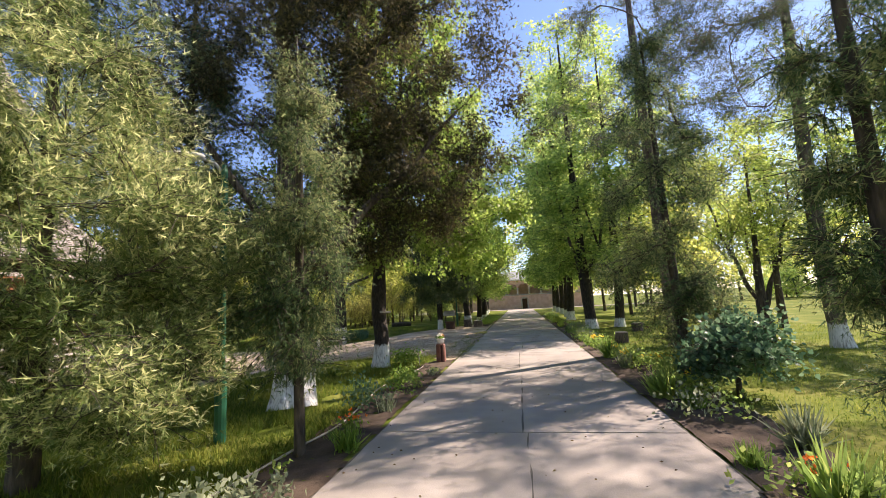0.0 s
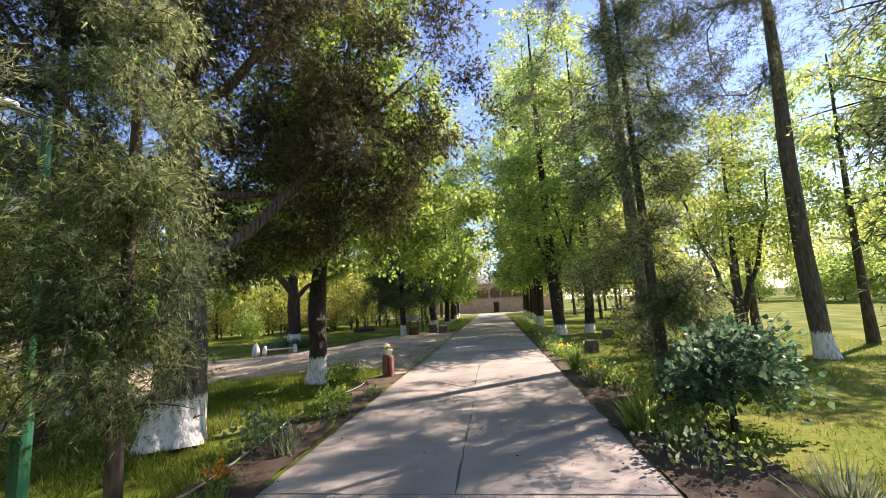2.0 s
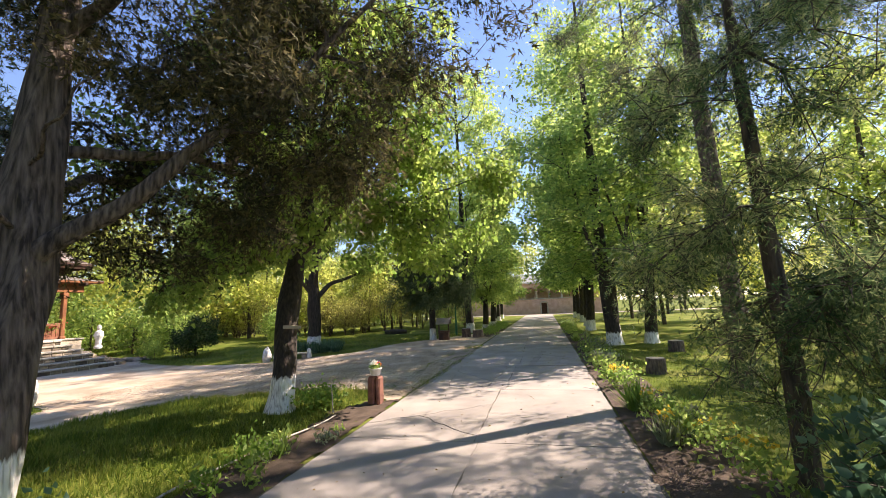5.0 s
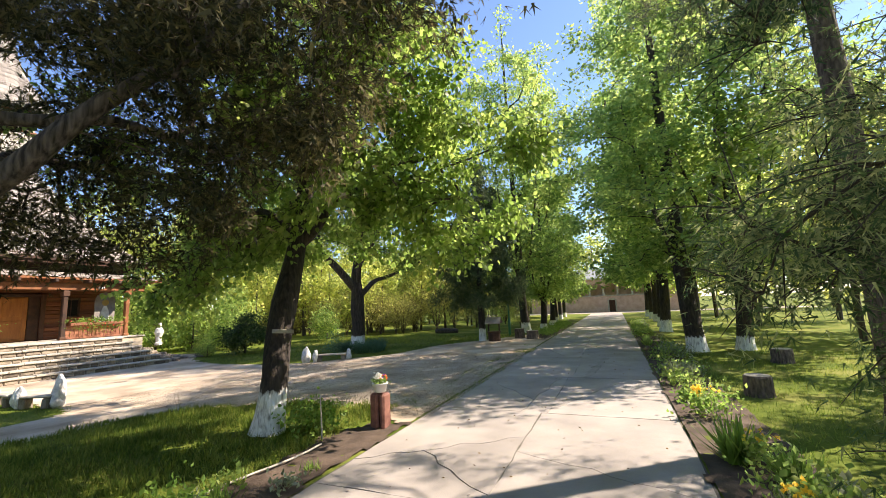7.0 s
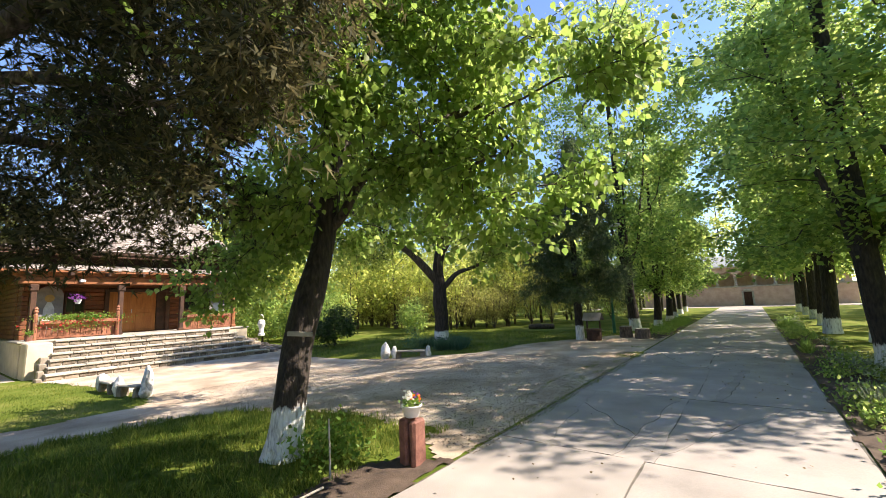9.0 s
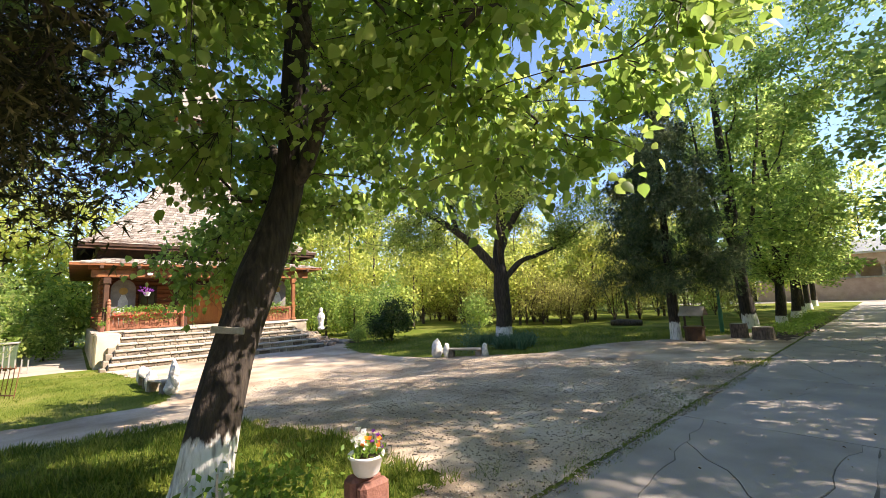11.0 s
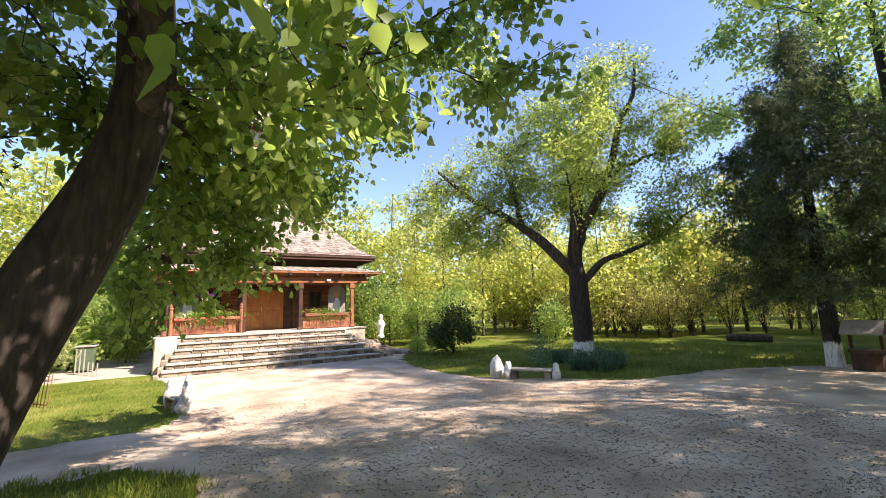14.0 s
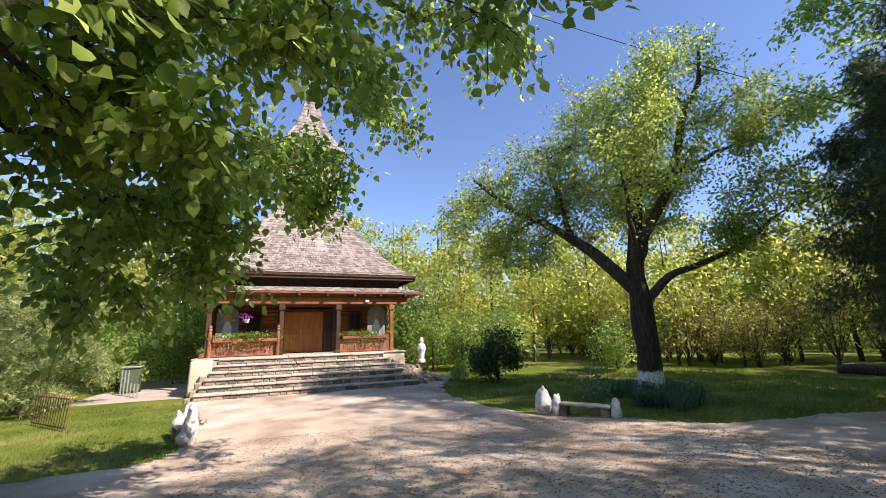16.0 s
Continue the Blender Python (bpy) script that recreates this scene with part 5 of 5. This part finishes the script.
# ---- street lamps ----
def street_lamp(at, h, turn, label):
    top = thing("street_lamp", label, "street lamp", (*at, ground_z(*at) - .03), "street lamps", turn=turn)
    part("pole", lathe([(.075, 0), (.075, .9), (.05, .95), (.045, h - .1), (.03, h)], 12), M["green_metal"], top, "green painted steel pole")
    arm = Tubes()
    arm.add([(0, 0, h - .15), (0, .12, h + .02), (0, .3, h + .1)], (.025, .022, .02), 8)
    part("arm", arm.mesh("arm"), M["grey_metal"], top)
    bm = bmesh.new()
    bmesh.ops.create_uvsphere(bm, u_segments=16, v_segments=8, radius=1)
    bmesh.ops.scale(bm, vec=(.1, .33, .075), verts=bm.verts[:])
    bmesh.ops.translate(bm, vec=(0, .58, h + .13), verts=bm.verts[:])
    head = part("lamp_head", bm, M["plastic_white"], top, "pale oval lamp head", True)
    bm = bmesh.new()
    bmesh.ops.create_uvsphere(bm, u_segments=14, v_segments=6, radius=1)
    bmesh.ops.scale(bm, vec=(.085, .24, .05), verts=bm.verts[:])
    bmesh.ops.translate(bm, vec=(0, .62, h + .085), verts=bm.verts[:])
    part("diffuser", bm, M["lampglass"], head, "clear diffuser", True)
    return top


street_lamp((-2.2, 5.4), 3.75, 110, "green street lamp with pale head among the thujas")
street_lamp((-2.72, 29.2), 5.1, -115, "green street lamp with pale head by the avenue")


# ---- pedestal with flower pot ----
def blossom(bmats, centre, spread, n, size, seed, parent, names=("blossoms",)):
    rng = np.random.default_rng(seed)
    for nm, mt in zip(names, bmats):
        pos = np.array(centre) + rng.normal(0, 1, (n, 3)) * np.array(spread)
        v, f = leaf_array("oval", np.repeat(pos, 5, 0), rng.normal(0, 1, (n * 5, 3)) * .7 + (0, 0, .6), size * rng.uniform(.7, 1.2, n * 5), rng, .5, 1.5)
        part(nm, np_mesh(nm, v, [f]), mt, parent)


def foliage(name, centre, spread, n, size, seed, parent, mt, kind="oval", up=.6, spr=.7):
    rng = np.random.default_rng(seed)
    pos = np.array(centre) + rng.normal(0, 1, (n, 3)) * np.array(spread)
    v, f = leaf_array(kind, pos, np.tile((0, 0, up), (n, 1)), size * rng.uniform(.6, 1.2, n), rng, spr)
    return part(name, np_mesh(name, v, [f]), mt, parent)


PX, PYY = -0.56, 12.02
ped = thing("pedestal", "red stone pedestal split down its front", "pedestal", (PX, PYY, -.03))
part("half", boxes((-.12, .024, -.12, .12, 0, .54), bevel=.03, jitter=.008), M["redstone"], ped)
part("half", boxes((.032, .12, -.105, .12, 0, .52), bevel=.03, jitter=.008), M["redstone"], ped)
pot = thing("flower_pot", "white plastic pot of pansies on the red pedestal", "flower pot", (PX, PYY, .51))
pot.scale = (.78, .78, .78)
part("bowl", lathe([(.09, 0), (.11, .02), (.145, .15), (.16, .155), (.16, .175), (.145, .175), (.13, .15)], 20), M["plastic_white"], pot, "", True)
part("soil", lathe([(.13, .12), (.132, .152)], 16), M["soil"], pot)
foliage("leaves", (0, 0, .2), (.07, .07, .04), 160, .06, 3, pot, M["lf_flower"])
blossom((M["fl_white"],), (-.06, -.02, .29), (.06, .05, .035), 22, .042, 4, pot, ("white_pansies",))
blossom((M["fl_orange"],), (.08, .02, .28), (.035, .05, .03), 6, .038, 5, pot, ("orange_pansies",))
blossom((M["fl_violet"],), (.01, .03, .29), (.05, .05, .03), 4, .034, 6, pot, ("violet_pansies",))

# sign board on the lime
sgn = part("name_board", boxes((-.16, .16, -.012, .012, -.03, .03), bevel=.006), M["slabstone"])
sgn.matrix_basis = pose(-1.98, 11.5, 1.47, 0, 4, 40)
tagged(sgn, "small weathered wooden board nailed to the lime", "sign")
stake = thing("stake", "thin grey stick standing in the soil", "stick", (-.98, 11.2, 0))
tb = Tubes()
tb.add([(0, 0, 0), (-.02, .01, .3), (-.05, .02, .62)], (.012, .011, .008), 6)
part("stick", tb.mesh("stick"), M["slabstone"], stake)
hose = Tubes()
hose.add([(-.95 + .12 * math.sin(y * 1.3), y, .055 + .01 * math.sin(y * 4)) for y in np.arange(2, 11.2, .25)], [.013] * len(np.arange(2, 11.2, .25)), 6)
tagged(part("garden_hose", hose.mesh("garden_hose"), M["slabstone"]), "thin pale hose lying along the flower bed", "hose")


# ---- white rock benches ----
def rock(parent, at, r, h, seed, name="rock"):
    rg = random.Random(seed)
    bm = bmesh.new()
    bmesh.ops.create_icosphere(bm, subdivisions=3, radius=1)
    for v in bm.verts:
        n1 = noise.noise(v.co * 1.7 + Vector((seed * 3.1, 0, 0))) + .5 * noise.noise(v.co * 4 + Vector((seed, 0, 0)))
        taper = 1 - .28 * max(0, v.co.z)
        v.co = Vector((v.co.x * r * taper * (1 + .35 * n1), v.co.y * r * .7 * taper * (1 + .35 * n1), (v.co.z + .8) * h / 1.8 * (1 + .15 * n1)))
    ob = part(name, bm, M["rock"], parent, "", True)
    ob.matrix_basis = pose(*at, 0, 0, rg.uniform(0, 360))
    return ob


def rock_bench(at, turn, n_extra, seed, length=1.5):
    top = thing("rock_bench", "stone bench between upright whitewashed rocks", "bench", (*at, ground_z(*at) - .02), "rock benches", turn=turn)
    rock(top, (0, 0, 0), .16, .52, seed, "upright_rock")
    rock(top, (length, .05, 0), .17, .48, seed + 1, "upright_rock")
    if n_extra:
        rock(top, (-.38, .1, 0), .2, .64, seed + 2, "upright_rock")
    part("seat", boxes((.1, length - .1, -.13, .13, .27, .33), bevel=.02, jitter=.012), M["slabstone"], top, "rough pale plank of stone")
    part("foot", boxes((.05, .25, -.12, .12, 0, .27), bevel=.03, jitter=.02), M["stone"], top)
    part("foot", boxes((length - .3, length - .12, -.12, .12, 0, .27), bevel=.03, jitter=.02), M["stone"], top)


rock_bench((-8.45, 19.95), 33, 1, 3, 1.3)
rock_bench((-12.15, 12.0), 2, 0, 8, 1.05)
rock_bench((-10.75, 12.0), 16, 0, 12, 1.0)
wr = thing("white_rock", "upright whitewashed rock at the forecourt corner", "rock", (-9.85, 12.35, -.3))
rock(wr, (0, 0, 0), .18, .78, 31)
st = part("statue", lathe([(.16, 0), (.17, .1), (.12, .16), (.13, .4), (.2, .62), (.16, .8), (.07, .88), (.1, .98), (.08, 1.1), (.02, 1.14)], 14, wobble=.06), M["white"])
st.matrix_basis = pose(-18.6, 20.25, .42)
tagged(st, "small white statue on the stones beside the church", "statue")

# ---- church flowers ----
for y0, y1, sd in ((11.6, 13.95, 2), (16.65, 18.7, 7)):
    fb = thing("flower_box", "long planter of geraniums on the porch railing", "planter", (FX + .12, (y0 + y1) / 2, PZ + .58), "porch planters")
    half = (y1 - y0) / 2
    part("trough", boxes((-.09, .09, -half, half, 0, .13), bevel=.015), M["railwood"], fb)
    rg = np.random.default_rng(sd)
    foliage("leaves", (.02, 0, .2), (.07, half * .52, .07), 1300 if sd == 2 else 500, .085, sd, fb, M["lf_flower"])
    foliage("trailing_leaves", (.1, 0, -.05), (.03, half * .5, .12), 350, .07, sd + 1, fb, M["lf_flower"], up=-.5)
    blossom((M["fl_red"],), (.1, 0, .02), (.03, half * .5, .13), 60 if sd == 2 else 20, .05, sd + 2, fb, ("red_blossoms",))
hb = thing("hanging_basket", "white hanging pot with purple flowers under the porch beam", "flower pot", (FX - .25, 12.75, 2.35))
part("pot", lathe([(.07, 0), (.13, .16), (.14, .17)], 14), M["plastic_white"], hb)
tb = Tubes()
tb.add([(0, 0, .17), (0, 0, .8)], (.008, .008), 5)
part("cord", tb.mesh("cord"), M["rust"], hb)
blossom((M["fl_violet"],), (0, 0, .25), (.09, .12, .06), 40, .06, 8, hb, ("purple_blossoms",))
pb = thing("flower_pot", "terracotta pot with flowers at the porch corner", "flower pot", (-18.45, 11.3, 1.0))
part("bowl", lathe([(.08, 0), (.12, .2), (.13, .21)], 14), M["redstone"], pb)
foliage("leaves", (0, 0, .28), (.06, .06, .05), 120, .07, 13, pb, M["lf_flower"])

# ---- small things along the avenue ----
well = thing("toy_well", "small wooden ornamental well with a pitched roof", "ornament", (-2.65, 25.8, -.02))
part("drum", lathe([(.3, 0), (.3, .42), (.34, .43), (.34, .5)], 12), M["darkwood"], well)
for s in (-1, 1):
    part("post", boxes((s * .26 - .03, s * .26 + .03, -.03, .03, .45, 1.0), bevel=.006), M["darkwood"], well)
bm = bmesh.new()
for s in (-1, 1):
    a = [bm.verts.new(p) for p in ((-.36, s * .3, .88), (.36, s * .3, .88), (.36, 0, 1.16), (-.36, 0, 1.16))]
    bm.faces.new(a)
    b = [bm.verts.new(p) for p in ((-.36, s * .3, .84), (.36, s * .3, .84), (.36, 0, 1.12), (-.36, 0, 1.12))]
    bm.faces.new(b[::-1])
    bm.faces.new((a[0], b[0], b[1], a[1]))
part("roof", bm, M["shingle"], well, "weathered plank roof")
for x, y, r, h in ((-1.75, 27.3, .26, .5), (-1.05, 27.0, .3, .42), (5.0, 15.35, .22, .36), (6.6, 19.5, .24, .36)):
    stp = thing("tree_stump", "sawn tree stump set as a planter stand", "stump", (x, y, -.02), "stumps")
    part("wood", lathe([(r * 1.08, 0), (r, .1), (r * .97, h - .02), (r * .92, h)], 16, wobble=.05), M["bark_pine"], stp)
    part("cut_face", lathe([(r * .86, h + .004), (r * .84, h + .008)], 16), M["slabstone"], stp, "pale sawn face")
log = Tubes()
log.add([(-8.3, 31.6, .12), (-7.8, 31.7, .14), (-7.2, 31.75, .13), (-6.8, 31.85, .12)], (.14, .17, .17, .13), 10, .2)
tagged(part("log", log.mesh("log"), M["bark_plain"]), "dark fallen log lying on the grass", "log")

bin_ = thing("wheeled_bin", "green wheeled rubbish bin beside the church path", "bin", (-20.6, 8.7, -.27))
bm = boxes((-.27, .27, -.3, .3, .08, .95), bevel=.03)
for v in bm.verts:
    k = .82 + .18 * v.co.z / .95
    v.co.x *= k
    v.co.y *= k
part("body", bm, M["bin_green"], bin_)
part("lid", boxes((-.3, .33, -.33, .33, .96, 1.03), bevel=.025), M["grey_metal"], bin_, "grey lid")
for s in (-1, 1):
    bm = lathe([(.02, -.03), (.1, -.03), (.1, .03), (.02, .03)], 14)
    o = part("wheel", bm, M["darkwood"], bin_)
    o.matrix_basis = pose(-.2, s * .25, .1, 90)
fence = thing("rusty_fence", "rusty leaning wire fence panel on the lawn", "fence", (-13.4, 8.9, -.3), turn=38)
part("rail", boxes((-1.0, 1.0, -.015, .015, .72, .75), bevel=.005), M["rust"], fence)
part("rail", boxes((-1.0, 1.0, -.015, .015, .08, .11), bevel=.005), M["rust"], fence)
for i in range(15):
    w = Tubes()
    w.add([(-1 + i * .143, 0, -.02), (-1 + i * .143 + .12, 0, .8)], (.009, .009), 5)
    part("bar", w.mesh("bar"), M["rust"], fence)
for i in range(6):
    pl = thing("railing_post", "short grey metal railing post by the path", "railing", (-18.6 - i * .3, 9.4 - i * .18, -.3), "railing posts")
    part("bar", boxes((-.02, .02, -.02, .02, 0, .95 if i > 2 else .5), bevel=.006), M["grey_metal"], pl)

# overhead cable
cb = Tubes()
a, b = np.array((-13.0, 17.2, 15.8)), np.array((-2.75, 30.2, 5.4))
pts = [a + (b - a) * t + np.array((0, 0, -1.4 * 4 * t * (1 - t) * .35)) for t in np.linspace(-.4, 1, 25)]
cb.add(pts, [.012] * 25, 5)
tagged(part("overhead_cable", cb.mesh("overhead_cable"), M["darkwood"]), "thin black cable slung between lamp post and church", "cable")


# ---- plants in the beds ----
def tuft_plant(name, label, at, kind, n, size, h, seed, mt, blossoms=None, grp="bed plants"):
    top = thing(name, label, "plant", (*at, ground_z(*at) + .015), grp)
    if kind == "blade":
        rng = np.random.default_rng(seed)
        pos = rng.normal(0, .05, (n, 3)) * (1, 1, 0)
        v, f = leaf_array("blade", pos, np.tile((0, 0, 1.0), (n, 1)), h * rng.uniform(.6, 1.2, n), rng, .35, .12)
        part("leaves", np_mesh("leaves", v, [f]), mt, top)
    else:
        foliage("leaves", (0, 0, h * .5), (size, size, h * .28), n, .075, seed, top, mt, "oval", .3, .8)
    if blossoms:
        blossom((blossoms,), (0, 0, h), (size * .8, size * .8, .03), 9, .045, seed, top)
    return top


rp = random.Random(17)
pale = leaf_stuff("lf_pale", (0.10, 0.13, 0.08), (0.2, 0.24, 0.14), (0.33, 0.36, 0.24), .3)
tuft_plant("bed_plant", "spreading pale green foliage plant in the bed", (-.75, 3.3), "oval", 900, .25, .3, 1, pale)
tuft_plant("bed_plant", "leafy dark rose bush in the soil bed", (-.85, 6.9), "oval", 350, .16, .5, 2, M["lf_shrub"])
tuft_plant("marigold", "low plant with orange flowers in the bed", (-.62, 5.9), "oval", 90, .08, .18, 3, M["lf_flower"], M["fl_orange"])
tuft_plant("marigold", "low plant with orange flowers in the bed", (3.95, 4.45), "oval", 90, .08, .18, 4, M["lf_flower"], M["fl_orange"])
tuft_plant("hosta", "bright yellow-green leafy plant by the lime", (-1.45, 11.6), "oval", 700, .22, .4, 5, M["lf_flower"])
tuft_plant("hosta", "bright yellow-green leafy plant by the bed", (-.8, 9.0), "oval", 300, .14, .3, 6, M["lf_flower"])
for i in range(26):
    y = rp.uniform(1.5, 11.8)
    tuft_plant("bed_plant", "small green plant in the soil bed", (rp.uniform(-.98, -.3), y), rp.choice(("oval", "blade")), rp.randint(25, 120), rp.uniform(.05, .12), rp.uniform(.12, .3), 20 + i, rp.choice((M["lf_flower"], M["lf_row"], pale)))
for i in range(95):
    y = 2.0 + 36 * rp.random() ** 1.25
    fl = rp.choice((None, None, None, None, None, M["fl_yellow"])) if y < 18 else None
    tuft_plant("bed_plant", "green border plant at the drive edge", (rp.uniform(3.68, 4.45), y), rp.choice(("oval", "oval", "blade")), rp.randint(60, 240), rp.uniform(.07, .2), rp.uniform(.18, .5), 60 + i, rp.choice((M["lf_flower"], M["lf_row"], M["lf_row"], pale)), fl)
for i in range(26):
    tuft_plant("bed_plant", "green edging plant under the avenue trees", (rp.uniform(-1.1, -.35), rp.uniform(28, 40)), "oval", 200, .2, .32, 180 + i, M["lf_flower"])
for i in range(26):
    a = rp.uniform(0, 6.28)
    tuft_plant("bed_plant", "dark leafy plant at the walnut's foot", (-8.2 + 1.6 * math.cos(a) * rp.uniform(.4, 1.1), 22.6 + 1.0 * math.sin(a) * rp.uniform(.4, 1.1)), rp.choice(("oval", "blade")), 160, .16, .4, 220 + i, M["lf_shrub"])
tuft_plant("bed_plant", "upright dark shrub by the rock bench", (-8.3, 21.0), "oval", 700, .18, 1.0, 260, M["lf_shrub"])

# ---- grass and stones, past counting ----
rng = np.random.default_rng(77)


def deep_gravel(x, y):
    return on_gravel(x + .17, y + .12) and on_gravel(x - .17, y - .12)


def grass(n, x0, x1, y0, y1, h, seed, skip):
    rng = np.random.default_rng(seed)
    p = np.stack([rng.uniform(x0, x1, n), rng.uniform(y0, y1, n)], 1)
    keep = np.array([not skip(a, b) and noise.noise((a * .9, b * .9, 1)) + .5 * noise.noise((a * 3, b * 3, 1)) > -.45 for a, b in p])
    p = p[keep]
    z = np.array([ground_z(a, b) for a, b in p])
    pos = np.concatenate([p, z[:, None] - .004], 1)
    clump = np.array([.75 + .8 * max(0, noise.noise((a * 1.7, b * 1.7, 9))) for a, b in p])
    v, f = leaf_array("blade", pos, np.tile((0, 0, 1.0), (len(pos), 1)), h * clump * rng.uniform(.6, 1.3, len(pos)), rng, .45, .14)
    return v, f


blocks = [(74000, -6.6, -.9, 3, 13.4, .12, lambda x, y: deep_gravel(x, y) or x > -.95 and y < 12.4),
          (52000, 4.4, 13, 2.5, 22, .085, lambda x, y: False),
          (26000, -16.5, -8.3, 7, 12.8, .07, deep_gravel),
          (26000, -15, -2, 19, 30, .12, deep_gravel),
          (16000, -1.0, -.02, 12.6, 24.5, .06, lambda x, y: not on_strip(x, y))]
vs, fs, k = [], [], 0
for i, (n, x0, x1, y0, y1, h, skip) in enumerate(blocks):
    v, f = grass(n, x0, x1, y0, y1, h, 300 + i, skip)
    vs.append(v)
    fs.append(f + k)
    k += len(v)
tagged(part("grass", np_mesh("grass", np.concatenate(vs), [np.concatenate(fs)]), M["blade"]), "short green lawn grass with thin patches", "grass", kind="stuff")

# loose gravel
tv = np.array([(1, 0, 0), (-1, 0, 0), (0, 1, 0), (0, -1, 0), (0, 0, .7), (0, 0, -.7)])
tf = np.array([(0, 2, 4), (2, 1, 4), (1, 3, 4), (3, 0, 4), (2, 0, 5), (1, 2, 5), (3, 1, 5), (0, 3, 5)])
n = 26000
p = np.stack([-9.5 * rng.random(n) ** 1.2 - .1, rng.uniform(12.6, 21, n)], 1)
p = p[np.array([on_gravel(a, b) for a, b in p])]
n = len(p)
ang = rng.uniform(0, 6.28, n)
sc = np.stack([rng.uniform(.008, .022, n), rng.uniform(.006, .016, n), rng.uniform(.005, .013, n)], 1)
loc = (tv[None] * (1 + rng.normal(0, .15, (n, 6, 1)))) * sc[:, None]
rot = np.stack([loc[..., 0] * np.cos(ang)[:, None] - loc[..., 1] * np.sin(ang)[:, None], loc[..., 0] * np.sin(ang)[:, None] + loc[..., 1] * np.cos(ang)[:, None], loc[..., 2]], 2)
pos = np.concatenate([p, np.array([[ground_z(a, b) + .016] for a, b in p])], 1)
tagged(part("gravel_stones", np_mesh("gravel_stones", (rot + pos[:, None]).reshape(-1, 3), [(tf[None] + (np.arange(n) * 6)[:, None, None]).reshape(-1, 3)]), M["pebble"]),
       "loose grey and buff gravel stones", "gravel", kind="stuff")
# fallen leaves and litter on the drive
n = 420
p = np.stack([rng.uniform(-.2, 3.5, n), rng.uniform(2, 30, n), np.full(n, .022)], 1)
v, f = leaf_array("oval", p, np.tile((1.0, 0, 0), (n, 1)) * rng.choice((-1, 1), (n, 1)), rng.uniform(.015, .045, n), rng, .25)
v[:, 2] = np.clip(v[:, 2], .012, .03)
litter = leaf_stuff("lf_dry", (0.08, 0.05, 0.025), (0.17, 0.11, 0.05), (0.3, 0.22, 0.1), .1)
tagged(part("leaf_litter", np_mesh("leaf_litter", v, [f]), litter), "dry leaf scraps strewn on the drive", "litter", kind="stuff")

# ---- slabs of the drive: pieces split by ragged cracks ----
rc = random.Random(23)


def ragged(a, b, amp):
    n = max(2, int((Vector(b) - Vector(a)).length / .22))
    d = (Vector(b) - Vector(a))
    nrm = Vector((-d.y, d.x)).normalized()
    out = []
    for i in range(1, n):
        out.append(tuple(Vector(a) + d * (i / n) + nrm * rc.uniform(-amp, amp)))
    return out


def split(poly, amp=.05):
    """Cuts a polygon in two along a ragged line between two far edges."""
    n = len(poly)
    per = [(Vector(poly[i]) - Vector(poly[(i + 1) % n])).length for i in range(n)]
    total = sum(per)

    def at(s):
        s %= total
        for i in range(n):
            if s <= per[i]:
                return i, tuple(Vector(poly[i]).lerp(Vector(poly[(i + 1) % n]), s / per[i]))
            s -= per[i]
        return n - 1, poly[0]
    s0 = rc.uniform(0, total)
    i, a = at(s0)
    j, b = at(s0 + total * rc.uniform(.38, .62))
    if i == j:
        return [poly]
    if i > j:
        i, j, a, b = j, i, b, a
    line = ragged(a, b, amp)
    return [poly[i + 1:j + 1] + [b] + line[::-1] + [a], poly[:i + 1] + [a] + line + [b] + poly[j + 1:]]


pieces = []
y = -6.0
while y < 63.9:
    ln = min(rc.uniform(2.6, 4.4), 64 - y)
    mid = 1.67 + rc.uniform(-.12, .12)
    for xa, xb in ((ROAD_X0, mid), (mid, ROAD_X1)):
        if y > 24:
            pieces.append([(xa, y), (xb, y), (xb, y + ln), (xa, y + ln)])
            continue
        cell = [[(xa, y), *ragged((xa, y), (xb, y), .012), (xb, y), *ragged((xb, y), (xb, y + ln), .015), (xb, y + ln), (xa, y + ln), *ragged((xa, y + ln), (xa, y), .015)]]
        for _ in range(rc.choice((0, 1, 1, 2)) if y < 11 else rc.choice((1, 2, 3))):
            cell.sort(key=len)
            cell = cell[:-1] + split(cell[-1])
        pieces += cell
    y += ln
for poly in pieces:
    c = sum((Vector(p) for p in poly), Vector((0, 0))) / len(poly)
    bm = bmesh.new()
    top = []
    lift = rc.uniform(-.003, .004)
    for p in poly:
        d = Vector(p) - c
        q = c + d * max(.5, 1 - .009 / max(d.length, .05))
        top.append(bm.verts.new((q.x, q.y, .008 + lift)))
    f = bm.faces.new(top)
    if f.normal.z < 0:
        f.normal_flip()
    f.normal_update()
    if f.normal.z < 0:
        f.normal_flip()
    ed = [e for e in bm.edges]
    r = bmesh.ops.extrude_edge_only(bm, edges=ed)
    low = [v for v in r["geom"] if isinstance(v, bmesh.types.BMVert)]
    bmesh.ops.translate(bm, vec=(0, 0, -.05), verts=low)
    part("slab", bm, M["concrete"], road)
